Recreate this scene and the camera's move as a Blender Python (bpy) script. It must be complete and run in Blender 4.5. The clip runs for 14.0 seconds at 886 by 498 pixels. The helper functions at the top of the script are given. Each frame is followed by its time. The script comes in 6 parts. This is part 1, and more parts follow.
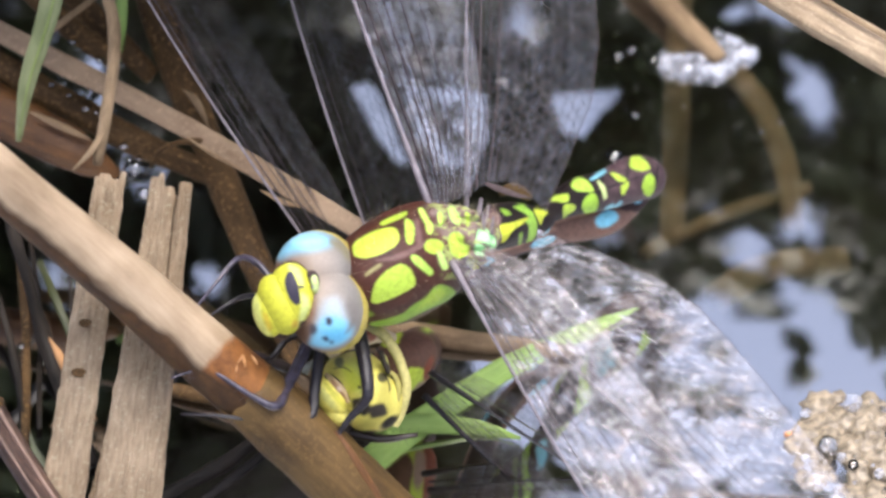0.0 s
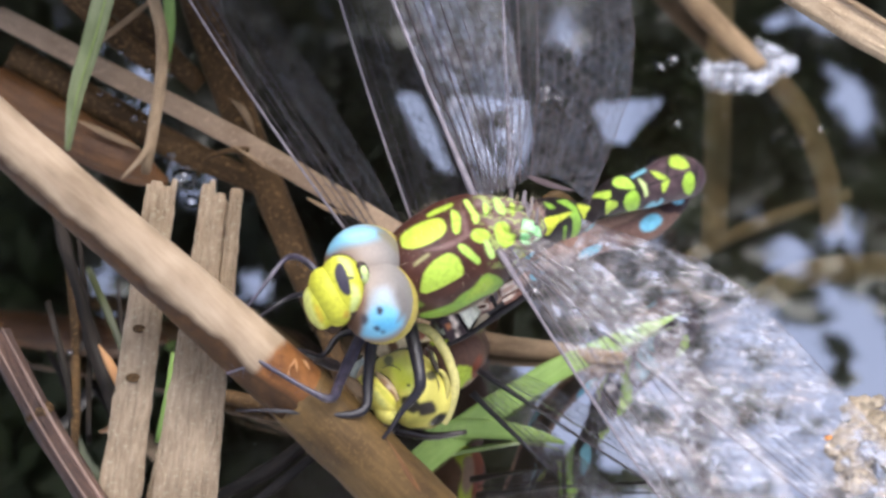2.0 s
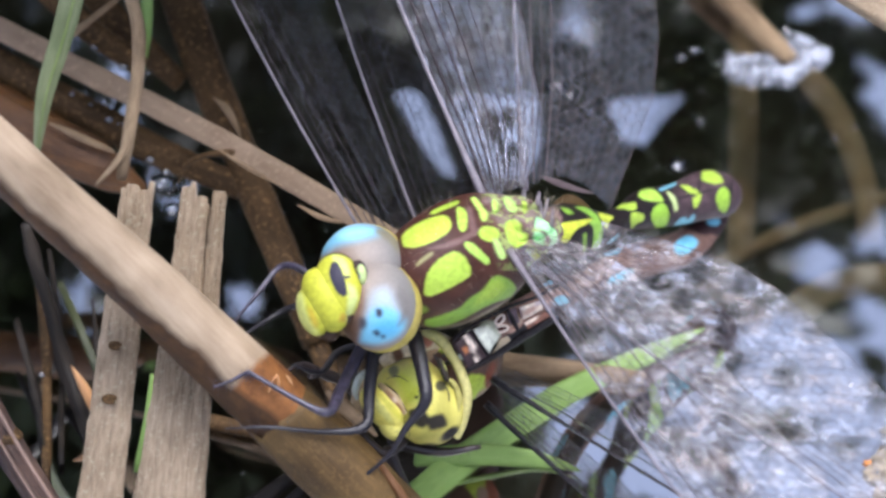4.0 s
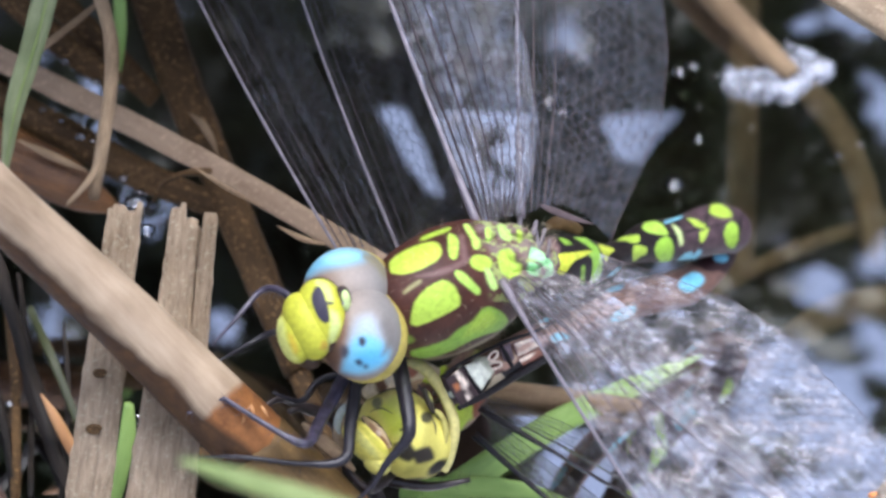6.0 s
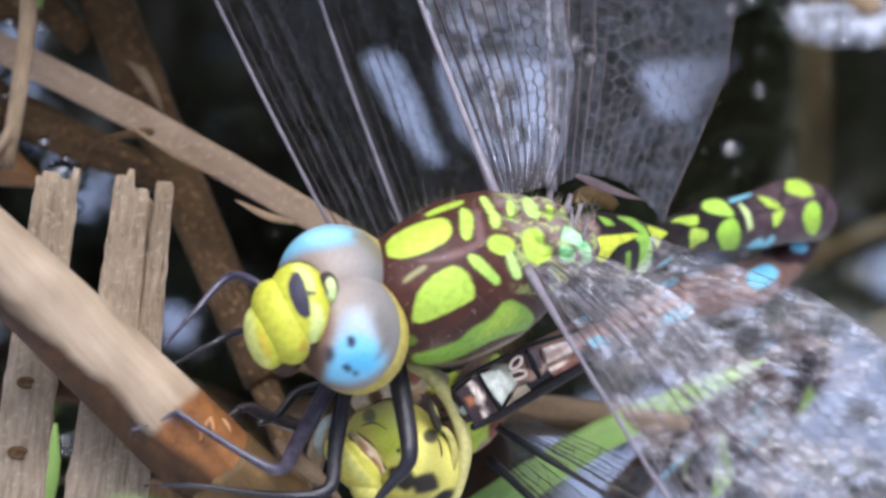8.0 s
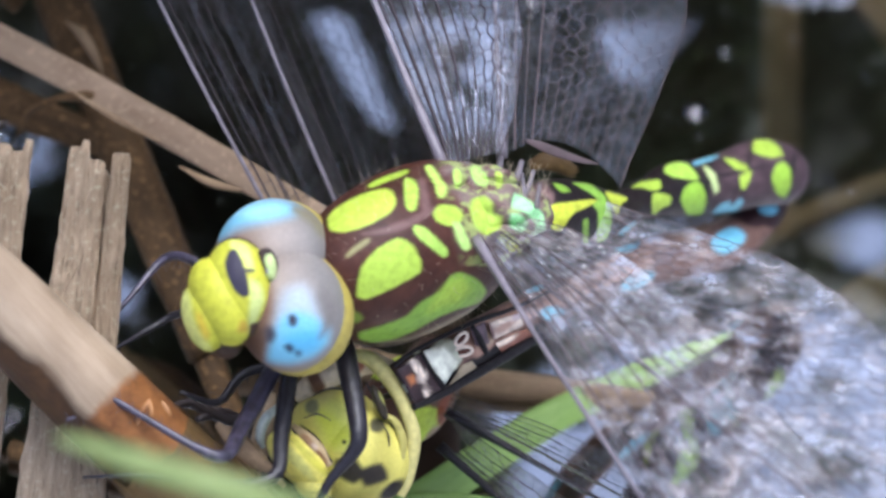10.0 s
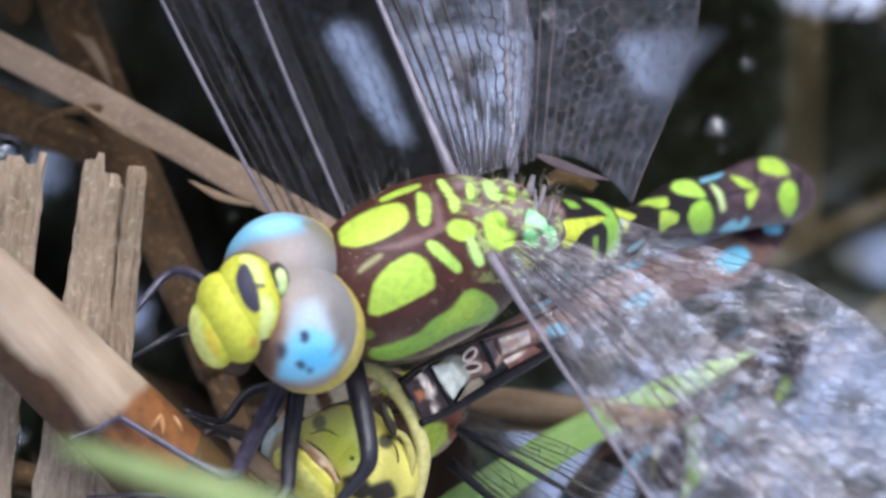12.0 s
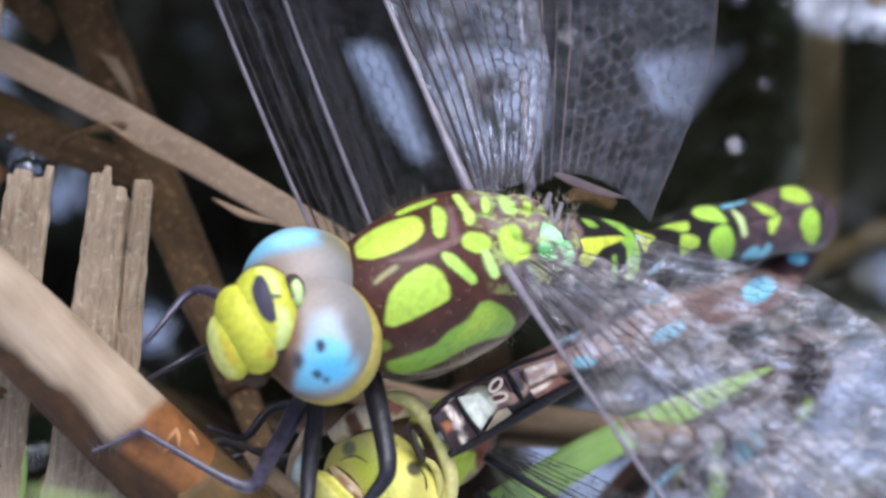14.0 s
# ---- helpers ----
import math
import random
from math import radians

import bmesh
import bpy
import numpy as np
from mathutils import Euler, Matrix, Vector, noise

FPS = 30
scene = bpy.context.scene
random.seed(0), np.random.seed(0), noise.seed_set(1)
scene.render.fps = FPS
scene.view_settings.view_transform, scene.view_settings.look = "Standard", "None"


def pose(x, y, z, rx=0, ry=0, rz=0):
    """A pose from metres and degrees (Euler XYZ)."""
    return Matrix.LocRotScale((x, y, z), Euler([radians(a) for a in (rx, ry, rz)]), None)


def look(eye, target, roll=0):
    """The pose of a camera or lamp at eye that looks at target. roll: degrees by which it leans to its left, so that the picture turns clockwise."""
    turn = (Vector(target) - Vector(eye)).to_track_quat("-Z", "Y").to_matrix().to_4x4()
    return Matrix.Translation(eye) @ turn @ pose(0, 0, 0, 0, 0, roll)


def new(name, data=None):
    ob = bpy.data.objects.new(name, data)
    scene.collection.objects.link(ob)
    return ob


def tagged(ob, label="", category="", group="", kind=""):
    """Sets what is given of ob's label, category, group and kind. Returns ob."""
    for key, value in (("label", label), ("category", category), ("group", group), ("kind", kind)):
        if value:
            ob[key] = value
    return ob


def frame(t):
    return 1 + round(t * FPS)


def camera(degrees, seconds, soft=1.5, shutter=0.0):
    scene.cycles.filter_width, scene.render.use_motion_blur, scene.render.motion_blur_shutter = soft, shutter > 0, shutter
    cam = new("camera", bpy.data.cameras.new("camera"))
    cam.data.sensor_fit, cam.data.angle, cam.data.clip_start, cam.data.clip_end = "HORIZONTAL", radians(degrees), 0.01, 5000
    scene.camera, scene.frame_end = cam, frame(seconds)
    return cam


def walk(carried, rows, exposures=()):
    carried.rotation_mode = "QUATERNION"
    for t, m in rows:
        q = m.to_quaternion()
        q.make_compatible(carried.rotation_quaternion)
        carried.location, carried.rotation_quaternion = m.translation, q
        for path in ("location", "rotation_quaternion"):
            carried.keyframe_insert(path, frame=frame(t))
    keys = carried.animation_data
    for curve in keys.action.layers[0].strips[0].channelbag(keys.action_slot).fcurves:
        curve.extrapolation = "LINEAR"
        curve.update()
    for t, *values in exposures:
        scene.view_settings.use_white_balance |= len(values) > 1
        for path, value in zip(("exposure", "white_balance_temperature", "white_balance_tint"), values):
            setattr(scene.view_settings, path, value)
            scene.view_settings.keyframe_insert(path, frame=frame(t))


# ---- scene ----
cam = camera(3.505, 14.0, 2.9)

# The build grid: millimetres across (u), up (v) and towards the viewer (w), tilted 40 degrees to the water.
TILT = radians(40)
AX_U = Vector((1, 0, 0))
AX_V = Vector((0, math.sin(TILT), math.cos(TILT)))
AX_W = Vector((0, -math.cos(TILT), math.sin(TILT)))
WATER = -0.021
AX = Matrix((AX_U, AX_V, AX_W)).transposed()


def V(u, v, w):
    return (AX_U * u + AX_V * v + AX_W * w) / 1000


def grid(p):
    """A point of the place, back in the build grid."""
    return Vector((p.dot(AX_U), p.dot(AX_V), p.dot(AX_W))) * 1000


# seconds, eye, point looked at, lean
CAMERA_ROWS = [
    (0, 0, -0.86281, 0.72398, 0.00228, -0.00139, -0.00166, 0.808),
    (0.5, 0, -0.86592, 0.72660, 0.00121, -0.00069, -0.00082, 0.925),
    (1, 0, -0.86732, 0.72777, 0.00090, -0.00043, -0.00051, 0.625),
    (1.5, 0, -0.87070, 0.73060, -0.00064, -0.00007, -0.00009, 0.449),
    (2, 0, -0.87354, 0.73298, -0.00121, -0.00107, -0.00127, 0.561),
    (2.5, 0, -0.87464, 0.73391, -0.00102, -0.00091, -0.00109, 0.439),
    (5, 0, -0.76065, 0.63826, -0.00108, -0.00003, -0.00003, 0.125),
    (5.5, 0, -0.76336, 0.64054, 0.00011, 0.00051, 0.00060, 0.144),
    (6, 0, -0.76617, 0.64289, -0.00051, 0.00044, 0.00052, 0.196),
    (6.5, 0, -0.76604, 0.64279, -0.00000, 0.00000, 0.00000, 0.000),
    (7, 0, -0.75993, 0.63766, 0.00047, -0.00030, -0.00035, -0.262),
    (7.5, 0, -0.65486, 0.54949, 0.00055, -0.00069, -0.00083, -0.101),
    (8, 0, -0.61105, 0.51273, -0.00051, -0.00029, -0.00035, -0.047),
    (10.5, 0, -0.58361, 0.48971, 0.00233, -0.00148, -0.00176, 0.216),
    (11, 0, -0.58132, 0.48779, 0.00376, -0.00101, -0.00121, -0.021),
    (11.5, 0, -0.57490, 0.48240, 0.00220, -0.00077, -0.00092, 0.087),
    (12, 0, -0.57198, 0.47995, 0.00117, -0.00082, -0.00098, 0.110),
    (12.5, 0, -0.57220, 0.48013, 0.00123, -0.00081, -0.00097, 0.054),
    (13, 0, -0.57520, 0.48265, 0.00090, -0.00048, -0.00057, 0.300),
    (13.5, 0, -0.57823, 0.48519, 0.00099, -0.00013, -0.00016, 0.294),
    (14, 0, -0.57822, 0.48519, 0.00010, -0.00025, -0.00030, 0.106),
]
walk(cam, [(r[0], look(r[1:4], r[4:7], r[7])) for r in CAMERA_ROWS], [(0.0, 0.8 + 0.16, 6050, 10), (2.5, 0.8 + 0.04, 5800, 10), (5.0, 0.8, 5500, 10), (8.0, 0.8 - 0.05, 5500, 10), (11.0, 0.8 - 0.12, 5380, 10), (14.0, 0.8 - 0.14, 5380, 10)])
focus = new("focus")
focus.location = V(0, 0, -3)
cam.data.dof.use_dof = True
cam.data.dof.focus_object = focus
cam.data.dof.aperture_fstop = 46

# ---- light: a bright hazy sky over the pond ----
world = bpy.data.worlds.new("sky")
scene.world = world
world.use_nodes = True
wn = world.node_tree
sky = wn.nodes.new("ShaderNodeTexSky")
sky.sky_type = "NISHITA"
sky.sun_disc = False
sky.sun_elevation, sky.sun_rotation = radians(82.5), radians(128)
sky.dust_density, sky.air_density = 7.0, 0.6
wn.links.new(sky.outputs[0], wn.nodes["Background"].inputs[0])
wn.nodes["Background"].inputs[1].default_value = 0.21
sun = new("sun", bpy.data.lights.new("sun", "SUN"))
sun.data.energy, sun.data.angle, sun.data.color = 0.8, radians(40), (1.0, 0.98, 0.955)
sun.matrix_world = look((0.10, -0.08, 0.97), (0, 0, 0))


# ---- materials ----
def base_material(name, rough=0.6, spec=0.4):
    m = bpy.data.materials.new(name)
    m.use_nodes = True
    b = m.node_tree.nodes["Principled BSDF"]
    b.inputs["Roughness"].default_value = rough
    b.inputs["Specular IOR Level"].default_value = spec
    return m, m.node_tree, b


def node(nt, kind, **values):
    n = nt.nodes.new(kind)
    for key, value in values.items():
        n.inputs[key.replace("_", " ")].default_value = value
    return n


def ramp(nt, source, stops):
    r = nt.nodes.new("ShaderNodeValToRGB")
    while len(r.color_ramp.elements) < len(stops):
        r.color_ramp.elements.new(0.5)
    for e, (p, c) in zip(r.color_ramp.elements, stops):
        e.position, e.color = p, (*c, 1)
    nt.links.new(source, r.inputs[0])
    return r.outputs[0]


def mix(nt, fac, a, b, mode="MIX"):
    n = nt.nodes.new("ShaderNodeMix")
    n.data_type, n.blend_type = "RGBA", mode
    for sock, val in ((n.inputs[0], fac), (n.inputs[6], a), (n.inputs[7], b)):
        if hasattr(val, "links"):
            nt.links.new(val, sock)
        elif isinstance(val, tuple):
            sock.default_value = (*val, 1)
        else:
            sock.default_value = val
    return n.outputs[2]


def fibre(name, dark, mid, light, rough=0.65, spec=0.35, streak=2.2, spots=0.0, bump=0.35):
    """Dead or living plant stalk: streaks along its length, blotches, fine fibres."""
    m, nt, b = base_material(name, rough, spec)
    uv = nt.nodes.new("ShaderNodeUVMap")
    mp = nt.nodes.new("ShaderNodeMapping")
    mp.inputs["Scale"].default_value = (0.16 * streak, streak, 1)
    nt.links.new(uv.outputs[0], mp.inputs[0])
    n1 = node(nt, "ShaderNodeTexNoise", Scale=1.0, Detail=5.0, Roughness=0.65)
    nt.links.new(mp.outputs[0], n1.inputs["Vector"])
    co = nt.nodes.new("ShaderNodeTexCoord")
    n2 = node(nt, "ShaderNodeTexNoise", Scale=170.0, Detail=3.0)
    nt.links.new(co.outputs["Object"], n2.inputs["Vector"])
    c = ramp(nt, n1.outputs["Fac"], [(0.3, dark), (0.5, mid), (0.72, light)])
    c = mix(nt, 0.55, c, ramp(nt, n2.outputs["Fac"], [(0.3, tuple(x * 0.55 for x in mid)), (0.65, light)]))
    if spots:
        v = node(nt, "ShaderNodeTexNoise", Scale=3200.0, Detail=3.0)
        nt.links.new(co.outputs["Object"], v.inputs["Vector"])
        c = mix(nt, ramp(nt, v.outputs["Fac"], [(0.56, (0, 0, 0)), (0.68, (spots, spots, spots))]), c, tuple(min(1, x * 2.2) for x in light))
    nt.links.new(c, b.inputs["Base Color"])
    bp = node(nt, "ShaderNodeBump", Strength=bump, Distance=0.0004)
    nt.links.new(n1.outputs["Fac"], bp.inputs["Height"])
    nt.links.new(bp.outputs[0], b.inputs["Normal"])
    return m


def painted(name, rough=0.4, spec=0.5, coat=0.0, fine=2500.0, low=0.6):
    """Insect skin: its pattern is stored point by point; fine pores and mottling on top."""
    m, nt, b = base_material(name, rough, spec)
    at = nt.nodes.new("ShaderNodeAttribute")
    at.attribute_name = "pattern"
    co = nt.nodes.new("ShaderNodeTexCoord")
    n = node(nt, "ShaderNodeTexNoise", Scale=fine, Detail=4.0)
    nt.links.new(co.outputs["Object"], n.inputs["Vector"])
    c = mix(nt, 0.5, at.outputs["Color"], ramp(nt, n.outputs["Fac"], [(0.3, (low, low, low)), (0.62, (1, 1, 1))]), "MULTIPLY")
    nt.links.new(c, b.inputs["Base Color"])
    b.inputs["Coat Weight"].default_value = coat
    b.inputs["Coat Roughness"].default_value = 0.15
    bp = node(nt, "ShaderNodeBump", Strength=0.45, Distance=0.0001)
    nt.links.new(n.outputs["Fac"], bp.inputs["Height"])
    nt.links.new(bp.outputs[0], b.inputs["Normal"])
    return m


def plain(name, color, rough=0.5, spec=0.4, var=0.3, scale=900.0):
    m, nt, b = base_material(name, rough, spec)
    co = nt.nodes.new("ShaderNodeTexCoord")
    n = node(nt, "ShaderNodeTexNoise", Scale=scale, Detail=4.0)
    nt.links.new(co.outputs["Object"], n.inputs["Vector"])
    c = ramp(nt, n.outputs["Fac"], [(0.3, tuple(x * (1 - var) for x in color)), (0.7, tuple(min(1, x * (1 + var)) for x in color))])
    nt.links.new(c, b.inputs["Base Color"])
    bp = node(nt, "ShaderNodeBump", Strength=0.3, Distance=0.0002)
    nt.links.new(n.outputs["Fac"], bp.inputs["Height"])
    nt.links.new(bp.outputs[0], b.inputs["Normal"])
    return m


def wing_film(name, haze=0.1, tint=(0.62, 0.62, 0.66), ior=1.5, rough=0.16, lo=0.42, hi=0.64, grain=900.0):
    """Thin clear membrane: mostly see-through, with a glossy skin and blotches of haze that paint in sky glare."""
    m, nt, b = base_material(name)
    nt.nodes.remove(b)
    co = nt.nodes.new("ShaderNodeTexCoord")
    n = node(nt, "ShaderNodeTexNoise", Scale=grain, Detail=6.0, Roughness=0.7)
    tone = node(nt, "ShaderNodeTexNoise", Scale=420.0, Detail=4.0)
    for q in (n, tone):
        nt.links.new(co.outputs["Object"], q.inputs["Vector"])
    warm = ramp(nt, tone.outputs["Fac"], [(0.36, tuple(x * y for x, y in zip(tint, (1.0, 0.86, 0.74)))), (0.5, tint), (0.64, tuple(min(1, x * y) for x, y in zip(tint, (0.98, 1.06, 1.22))))])
    # diffuse and translucent haze that carries the painted glare
    dust, glow, b = nt.nodes.new("ShaderNodeBsdfDiffuse"), nt.nodes.new("ShaderNodeBsdfTranslucent"), nt.nodes.new("ShaderNodeMixShader")
    for k, sh in enumerate((dust, glow)):
        nt.links.new(warm, sh.inputs[0])
        nt.links.new(sh.outputs[0], b.inputs[k + 1])
    clear = nt.nodes.new("ShaderNodeBsdfTransparent")
    clear.inputs[0].default_value = (0.95, 0.94, 0.92, 1)
    bp = node(nt, "ShaderNodeBump", Strength=0.6, Distance=0.0003)
    nt.links.new(n.outputs["Fac"], bp.inputs["Height"])
    gloss = node(nt, "ShaderNodeBsdfGlossy", Roughness=rough)
    gloss.inputs[0].default_value = (0.80, 0.81, 0.85, 1)
    fres = node(nt, "ShaderNodeFresnel", IOR=ior)
    for q in (gloss, fres):
        nt.links.new(bp.outputs[0], q.inputs["Normal"])
    haze_map = nt.nodes.new("ShaderNodeMapRange")
    haze_map.inputs[1].default_value, haze_map.inputs[2].default_value = lo, hi
    haze_map.inputs[3].default_value, haze_map.inputs[4].default_value = haze * 0.1, haze * 2.6
    nt.links.new(n.outputs["Fac"], haze_map.inputs[0])
    m1 = nt.nodes.new("ShaderNodeMixShader")
    nt.links.new(haze_map.outputs[0], m1.inputs[0])
    nt.links.new(clear.outputs[0], m1.inputs[1])
    nt.links.new(b.outputs[0], m1.inputs[2])
    m2 = nt.nodes.new("ShaderNodeMixShader")
    nt.links.new(fres.outputs[0], m2.inputs[0])
    nt.links.new(m1.outputs[0], m2.inputs[1])
    nt.links.new(gloss.outputs[0], m2.inputs[2])
    nt.links.new(m2.outputs[0], nt.nodes["Material Output"].inputs[0])
    return m


def water_material():
    m, nt, b = base_material("pond_water")
    nt.nodes.remove(b)
    clear = nt.nodes.new("ShaderNodeBsdfTransparent")
    clear.inputs[0].default_value = (0.95, 0.90, 0.80, 1)
    gloss = node(nt, "ShaderNodeBsdfGlossy", Roughness=0.03)
    gloss.inputs[0].default_value = (1, 1, 1, 1)
    co = nt.nodes.new("ShaderNodeTexCoord")
    n = node(nt, "ShaderNodeTexNoise", Scale=60.0, Detail=2.0)
    nt.links.new(co.outputs["Object"], n.inputs["Vector"])
    bp = node(nt, "ShaderNodeBump", Strength=0.05, Distance=0.001)
    nt.links.new(n.outputs["Fac"], bp.inputs["Height"])
    fres = node(nt, "ShaderNodeFresnel", IOR=6.5)
    for s in (gloss, fres):
        nt.links.new(bp.outputs[0], s.inputs["Normal"])
    ms = nt.nodes.new("ShaderNodeMixShader")
    nt.links.new(fres.outputs[0], ms.inputs[0])
    nt.links.new(clear.outputs[0], ms.inputs[1])
    nt.links.new(gloss.outputs[0], ms.inputs[2])
    nt.links.new(ms.outputs[0], nt.nodes["Material Output"].inputs[0])
    return m


def bubble_material():
    """Bubble skin: half clear, half bright wet sheen."""
    m, nt, b = base_material("bubble_skin", 0.12, 0.9)
    b.inputs["Base Color"].default_value = (0.5, 0.52, 0.58, 1)
    clear = nt.nodes.new("ShaderNodeBsdfTransparent")
    lw = node(nt, "ShaderNodeTexNoise", Scale=900.0, Detail=2.0)
    co = nt.nodes.new("ShaderNodeTexCoord")
    nt.links.new(co.outputs["Object"], lw.inputs["Vector"])
    r = nt.nodes.new("ShaderNodeMapRange")
    r.inputs[1].default_value, r.inputs[2].default_value, r.inputs[3].default_value, r.inputs[4].default_value = 0.38, 0.62, 0.05, 0.6
    nt.links.new(lw.outputs["Fac"], r.inputs[0])
    ms = nt.nodes.new("ShaderNodeMixShader")
    nt.links.new(r.outputs[0], ms.inputs[0])
    nt.links.new(clear.outputs[0], ms.inputs[1])
    nt.links.new(b.outputs[0], ms.inputs[2])
    nt.links.new(ms.outputs[0], nt.nodes["Material Output"].inputs[0])
    return m


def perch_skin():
    """Pale reed skin; brown stains gather towards the node at its lower end and along one flank, whose shade is painted
    in.
    """
    m = fibre("stained_shaded_reed", (0.15, 0.098, 0.052), (0.28, 0.203, 0.125), (0.40, 0.31, 0.208), 0.6, 0.25, 1.1, bump=0.2)
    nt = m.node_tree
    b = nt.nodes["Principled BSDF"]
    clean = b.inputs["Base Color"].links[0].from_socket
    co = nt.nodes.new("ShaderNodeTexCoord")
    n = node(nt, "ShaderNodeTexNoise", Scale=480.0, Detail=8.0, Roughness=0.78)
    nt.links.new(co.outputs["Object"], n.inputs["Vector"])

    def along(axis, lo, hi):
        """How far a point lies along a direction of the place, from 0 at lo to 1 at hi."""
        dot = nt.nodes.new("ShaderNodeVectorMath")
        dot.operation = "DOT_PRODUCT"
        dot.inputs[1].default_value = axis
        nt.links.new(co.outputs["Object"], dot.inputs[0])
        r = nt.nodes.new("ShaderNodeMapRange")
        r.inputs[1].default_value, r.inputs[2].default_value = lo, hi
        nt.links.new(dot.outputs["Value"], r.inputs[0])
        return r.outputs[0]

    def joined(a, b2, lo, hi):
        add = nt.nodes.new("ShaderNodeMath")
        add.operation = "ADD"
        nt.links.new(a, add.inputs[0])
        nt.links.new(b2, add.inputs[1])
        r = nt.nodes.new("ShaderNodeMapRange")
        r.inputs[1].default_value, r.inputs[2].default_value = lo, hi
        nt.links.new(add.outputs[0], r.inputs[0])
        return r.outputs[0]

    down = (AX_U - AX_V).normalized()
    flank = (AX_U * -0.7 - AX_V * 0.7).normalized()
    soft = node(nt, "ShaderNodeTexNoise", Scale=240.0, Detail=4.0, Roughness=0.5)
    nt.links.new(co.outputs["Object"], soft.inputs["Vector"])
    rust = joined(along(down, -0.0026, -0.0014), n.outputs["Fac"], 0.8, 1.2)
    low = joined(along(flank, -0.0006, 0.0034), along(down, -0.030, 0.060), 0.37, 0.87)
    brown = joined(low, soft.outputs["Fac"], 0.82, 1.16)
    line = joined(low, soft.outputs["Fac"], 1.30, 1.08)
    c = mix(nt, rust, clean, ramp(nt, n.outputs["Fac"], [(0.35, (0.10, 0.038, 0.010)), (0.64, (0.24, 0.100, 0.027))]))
    # darker than the stain alone: the flank's own shade is in these colours
    shaded_amber = ramp(nt, n.outputs["Fac"], [(0.35, (0.024, 0.011, 0.004)), (0.7, (0.085, 0.040, 0.011))])
    c = mix(nt, brown, c, mix(nt, line, shaded_amber, ramp(nt, n.outputs["Fac"], [(0.35, (0.016, 0.008, 0.003)), (0.7, (0.055, 0.026, 0.008))])))
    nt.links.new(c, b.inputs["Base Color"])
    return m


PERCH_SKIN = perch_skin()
REED_GOLD = fibre("golden_reed_sheath", (0.024, 0.012, 0.004), (0.072, 0.041, 0.012), (0.15, 0.092, 0.030), 0.6, 0.25, 1.3, 0.14, bump=0.3)
REED_RUST = fibre("rust_node", (0.26, 0.10, 0.03), (0.42, 0.19, 0.06), (0.50, 0.28, 0.12), 0.5, 0.4, 1.4)
STRAW = fibre("dry_straw", (0.13, 0.082, 0.043), (0.32, 0.23, 0.14), (0.47, 0.37, 0.25), 0.75, 0.2, 2.4, 0.15, bump=0.8)
SLAT = fibre("split_reed", (0.085, 0.048, 0.024), (0.37, 0.265, 0.16), (0.60, 0.47, 0.32), 0.75, 0.2, 3.2, 0.16, bump=1.9)
# Green blade for the shaded spot, its shade put into the colour.
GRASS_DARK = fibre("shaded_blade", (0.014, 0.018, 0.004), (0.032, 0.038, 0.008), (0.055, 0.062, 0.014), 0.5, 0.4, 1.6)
STRAW_GREY = fibre("weathered_straw", (0.10, 0.062, 0.033), (0.195, 0.13, 0.072), (0.30, 0.215, 0.125), 0.75, 0.25, 2.0, 0.1)
LEAF_TAN = fibre("flat_dead_leaf", (0.15, 0.095, 0.055), (0.225, 0.155, 0.095), (0.29, 0.215, 0.145), 0.7, 0.25, 1.0, 0.15, bump=0.15)
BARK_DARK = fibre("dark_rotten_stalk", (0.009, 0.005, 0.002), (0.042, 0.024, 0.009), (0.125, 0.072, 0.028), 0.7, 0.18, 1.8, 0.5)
RUST_STALK = fibre("wet_rusty_stalk", (0.014, 0.006, 0.002), (0.06, 0.024, 0.007), (0.19, 0.085, 0.022), 0.5, 0.4, 1.4, 0.1, 0.8)
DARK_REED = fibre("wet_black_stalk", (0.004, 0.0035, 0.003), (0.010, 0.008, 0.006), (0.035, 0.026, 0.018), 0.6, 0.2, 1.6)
TWIG = fibre("rough_twig", (0.07, 0.042, 0.022), (0.24, 0.165, 0.095), (0.42, 0.31, 0.19), 0.8, 0.2, 4.5, bump=1.0)
WET_STALK = fibre("wet_purple_stalk", (0.006, 0.003, 0.002), (0.028, 0.013, 0.008), (0.12, 0.062, 0.036), 0.45, 0.4, 3.2, 0.1, bump=0.9)
RIDGE_TAN = fibre("wet_brown_ridge", (0.05, 0.03, 0.02), (0.14, 0.085, 0.06), (0.26, 0.17, 0.12), 0.35, 0.5, 2.0)
SUNK = fibre("sunken_stalk", (0.16, 0.118, 0.06), (0.28, 0.212, 0.115), (0.38, 0.30, 0.175), 0.8, 0.1, 1.4)
GRASS = fibre("green_blade", (0.11, 0.20, 0.03), (0.21, 0.34, 0.06), (0.31, 0.44, 0.12), 0.5, 0.4, 1.6)
GRASS_GREY = fibre("grey_green_blade", (0.06, 0.10, 0.015), (0.14, 0.20, 0.04), (0.27, 0.32, 0.12), 0.55, 0.35, 2.0)
GRASS_OLIVE = fibre("olive_blade", (0.05, 0.07, 0.02), (0.12, 0.15, 0.055), (0.26, 0.28, 0.15), 0.55, 0.35, 2.4)
SKIN = painted("insect_skin", 0.5, 0.22, low=0.48)
EYE = painted("compound_eye", 0.5, 0.22, 0.03, 5000.0, 0.78)
LEG = plain("black_leg", (0.011, 0.009, 0.012), 0.42, 0.45, 0.5, 2500.0)
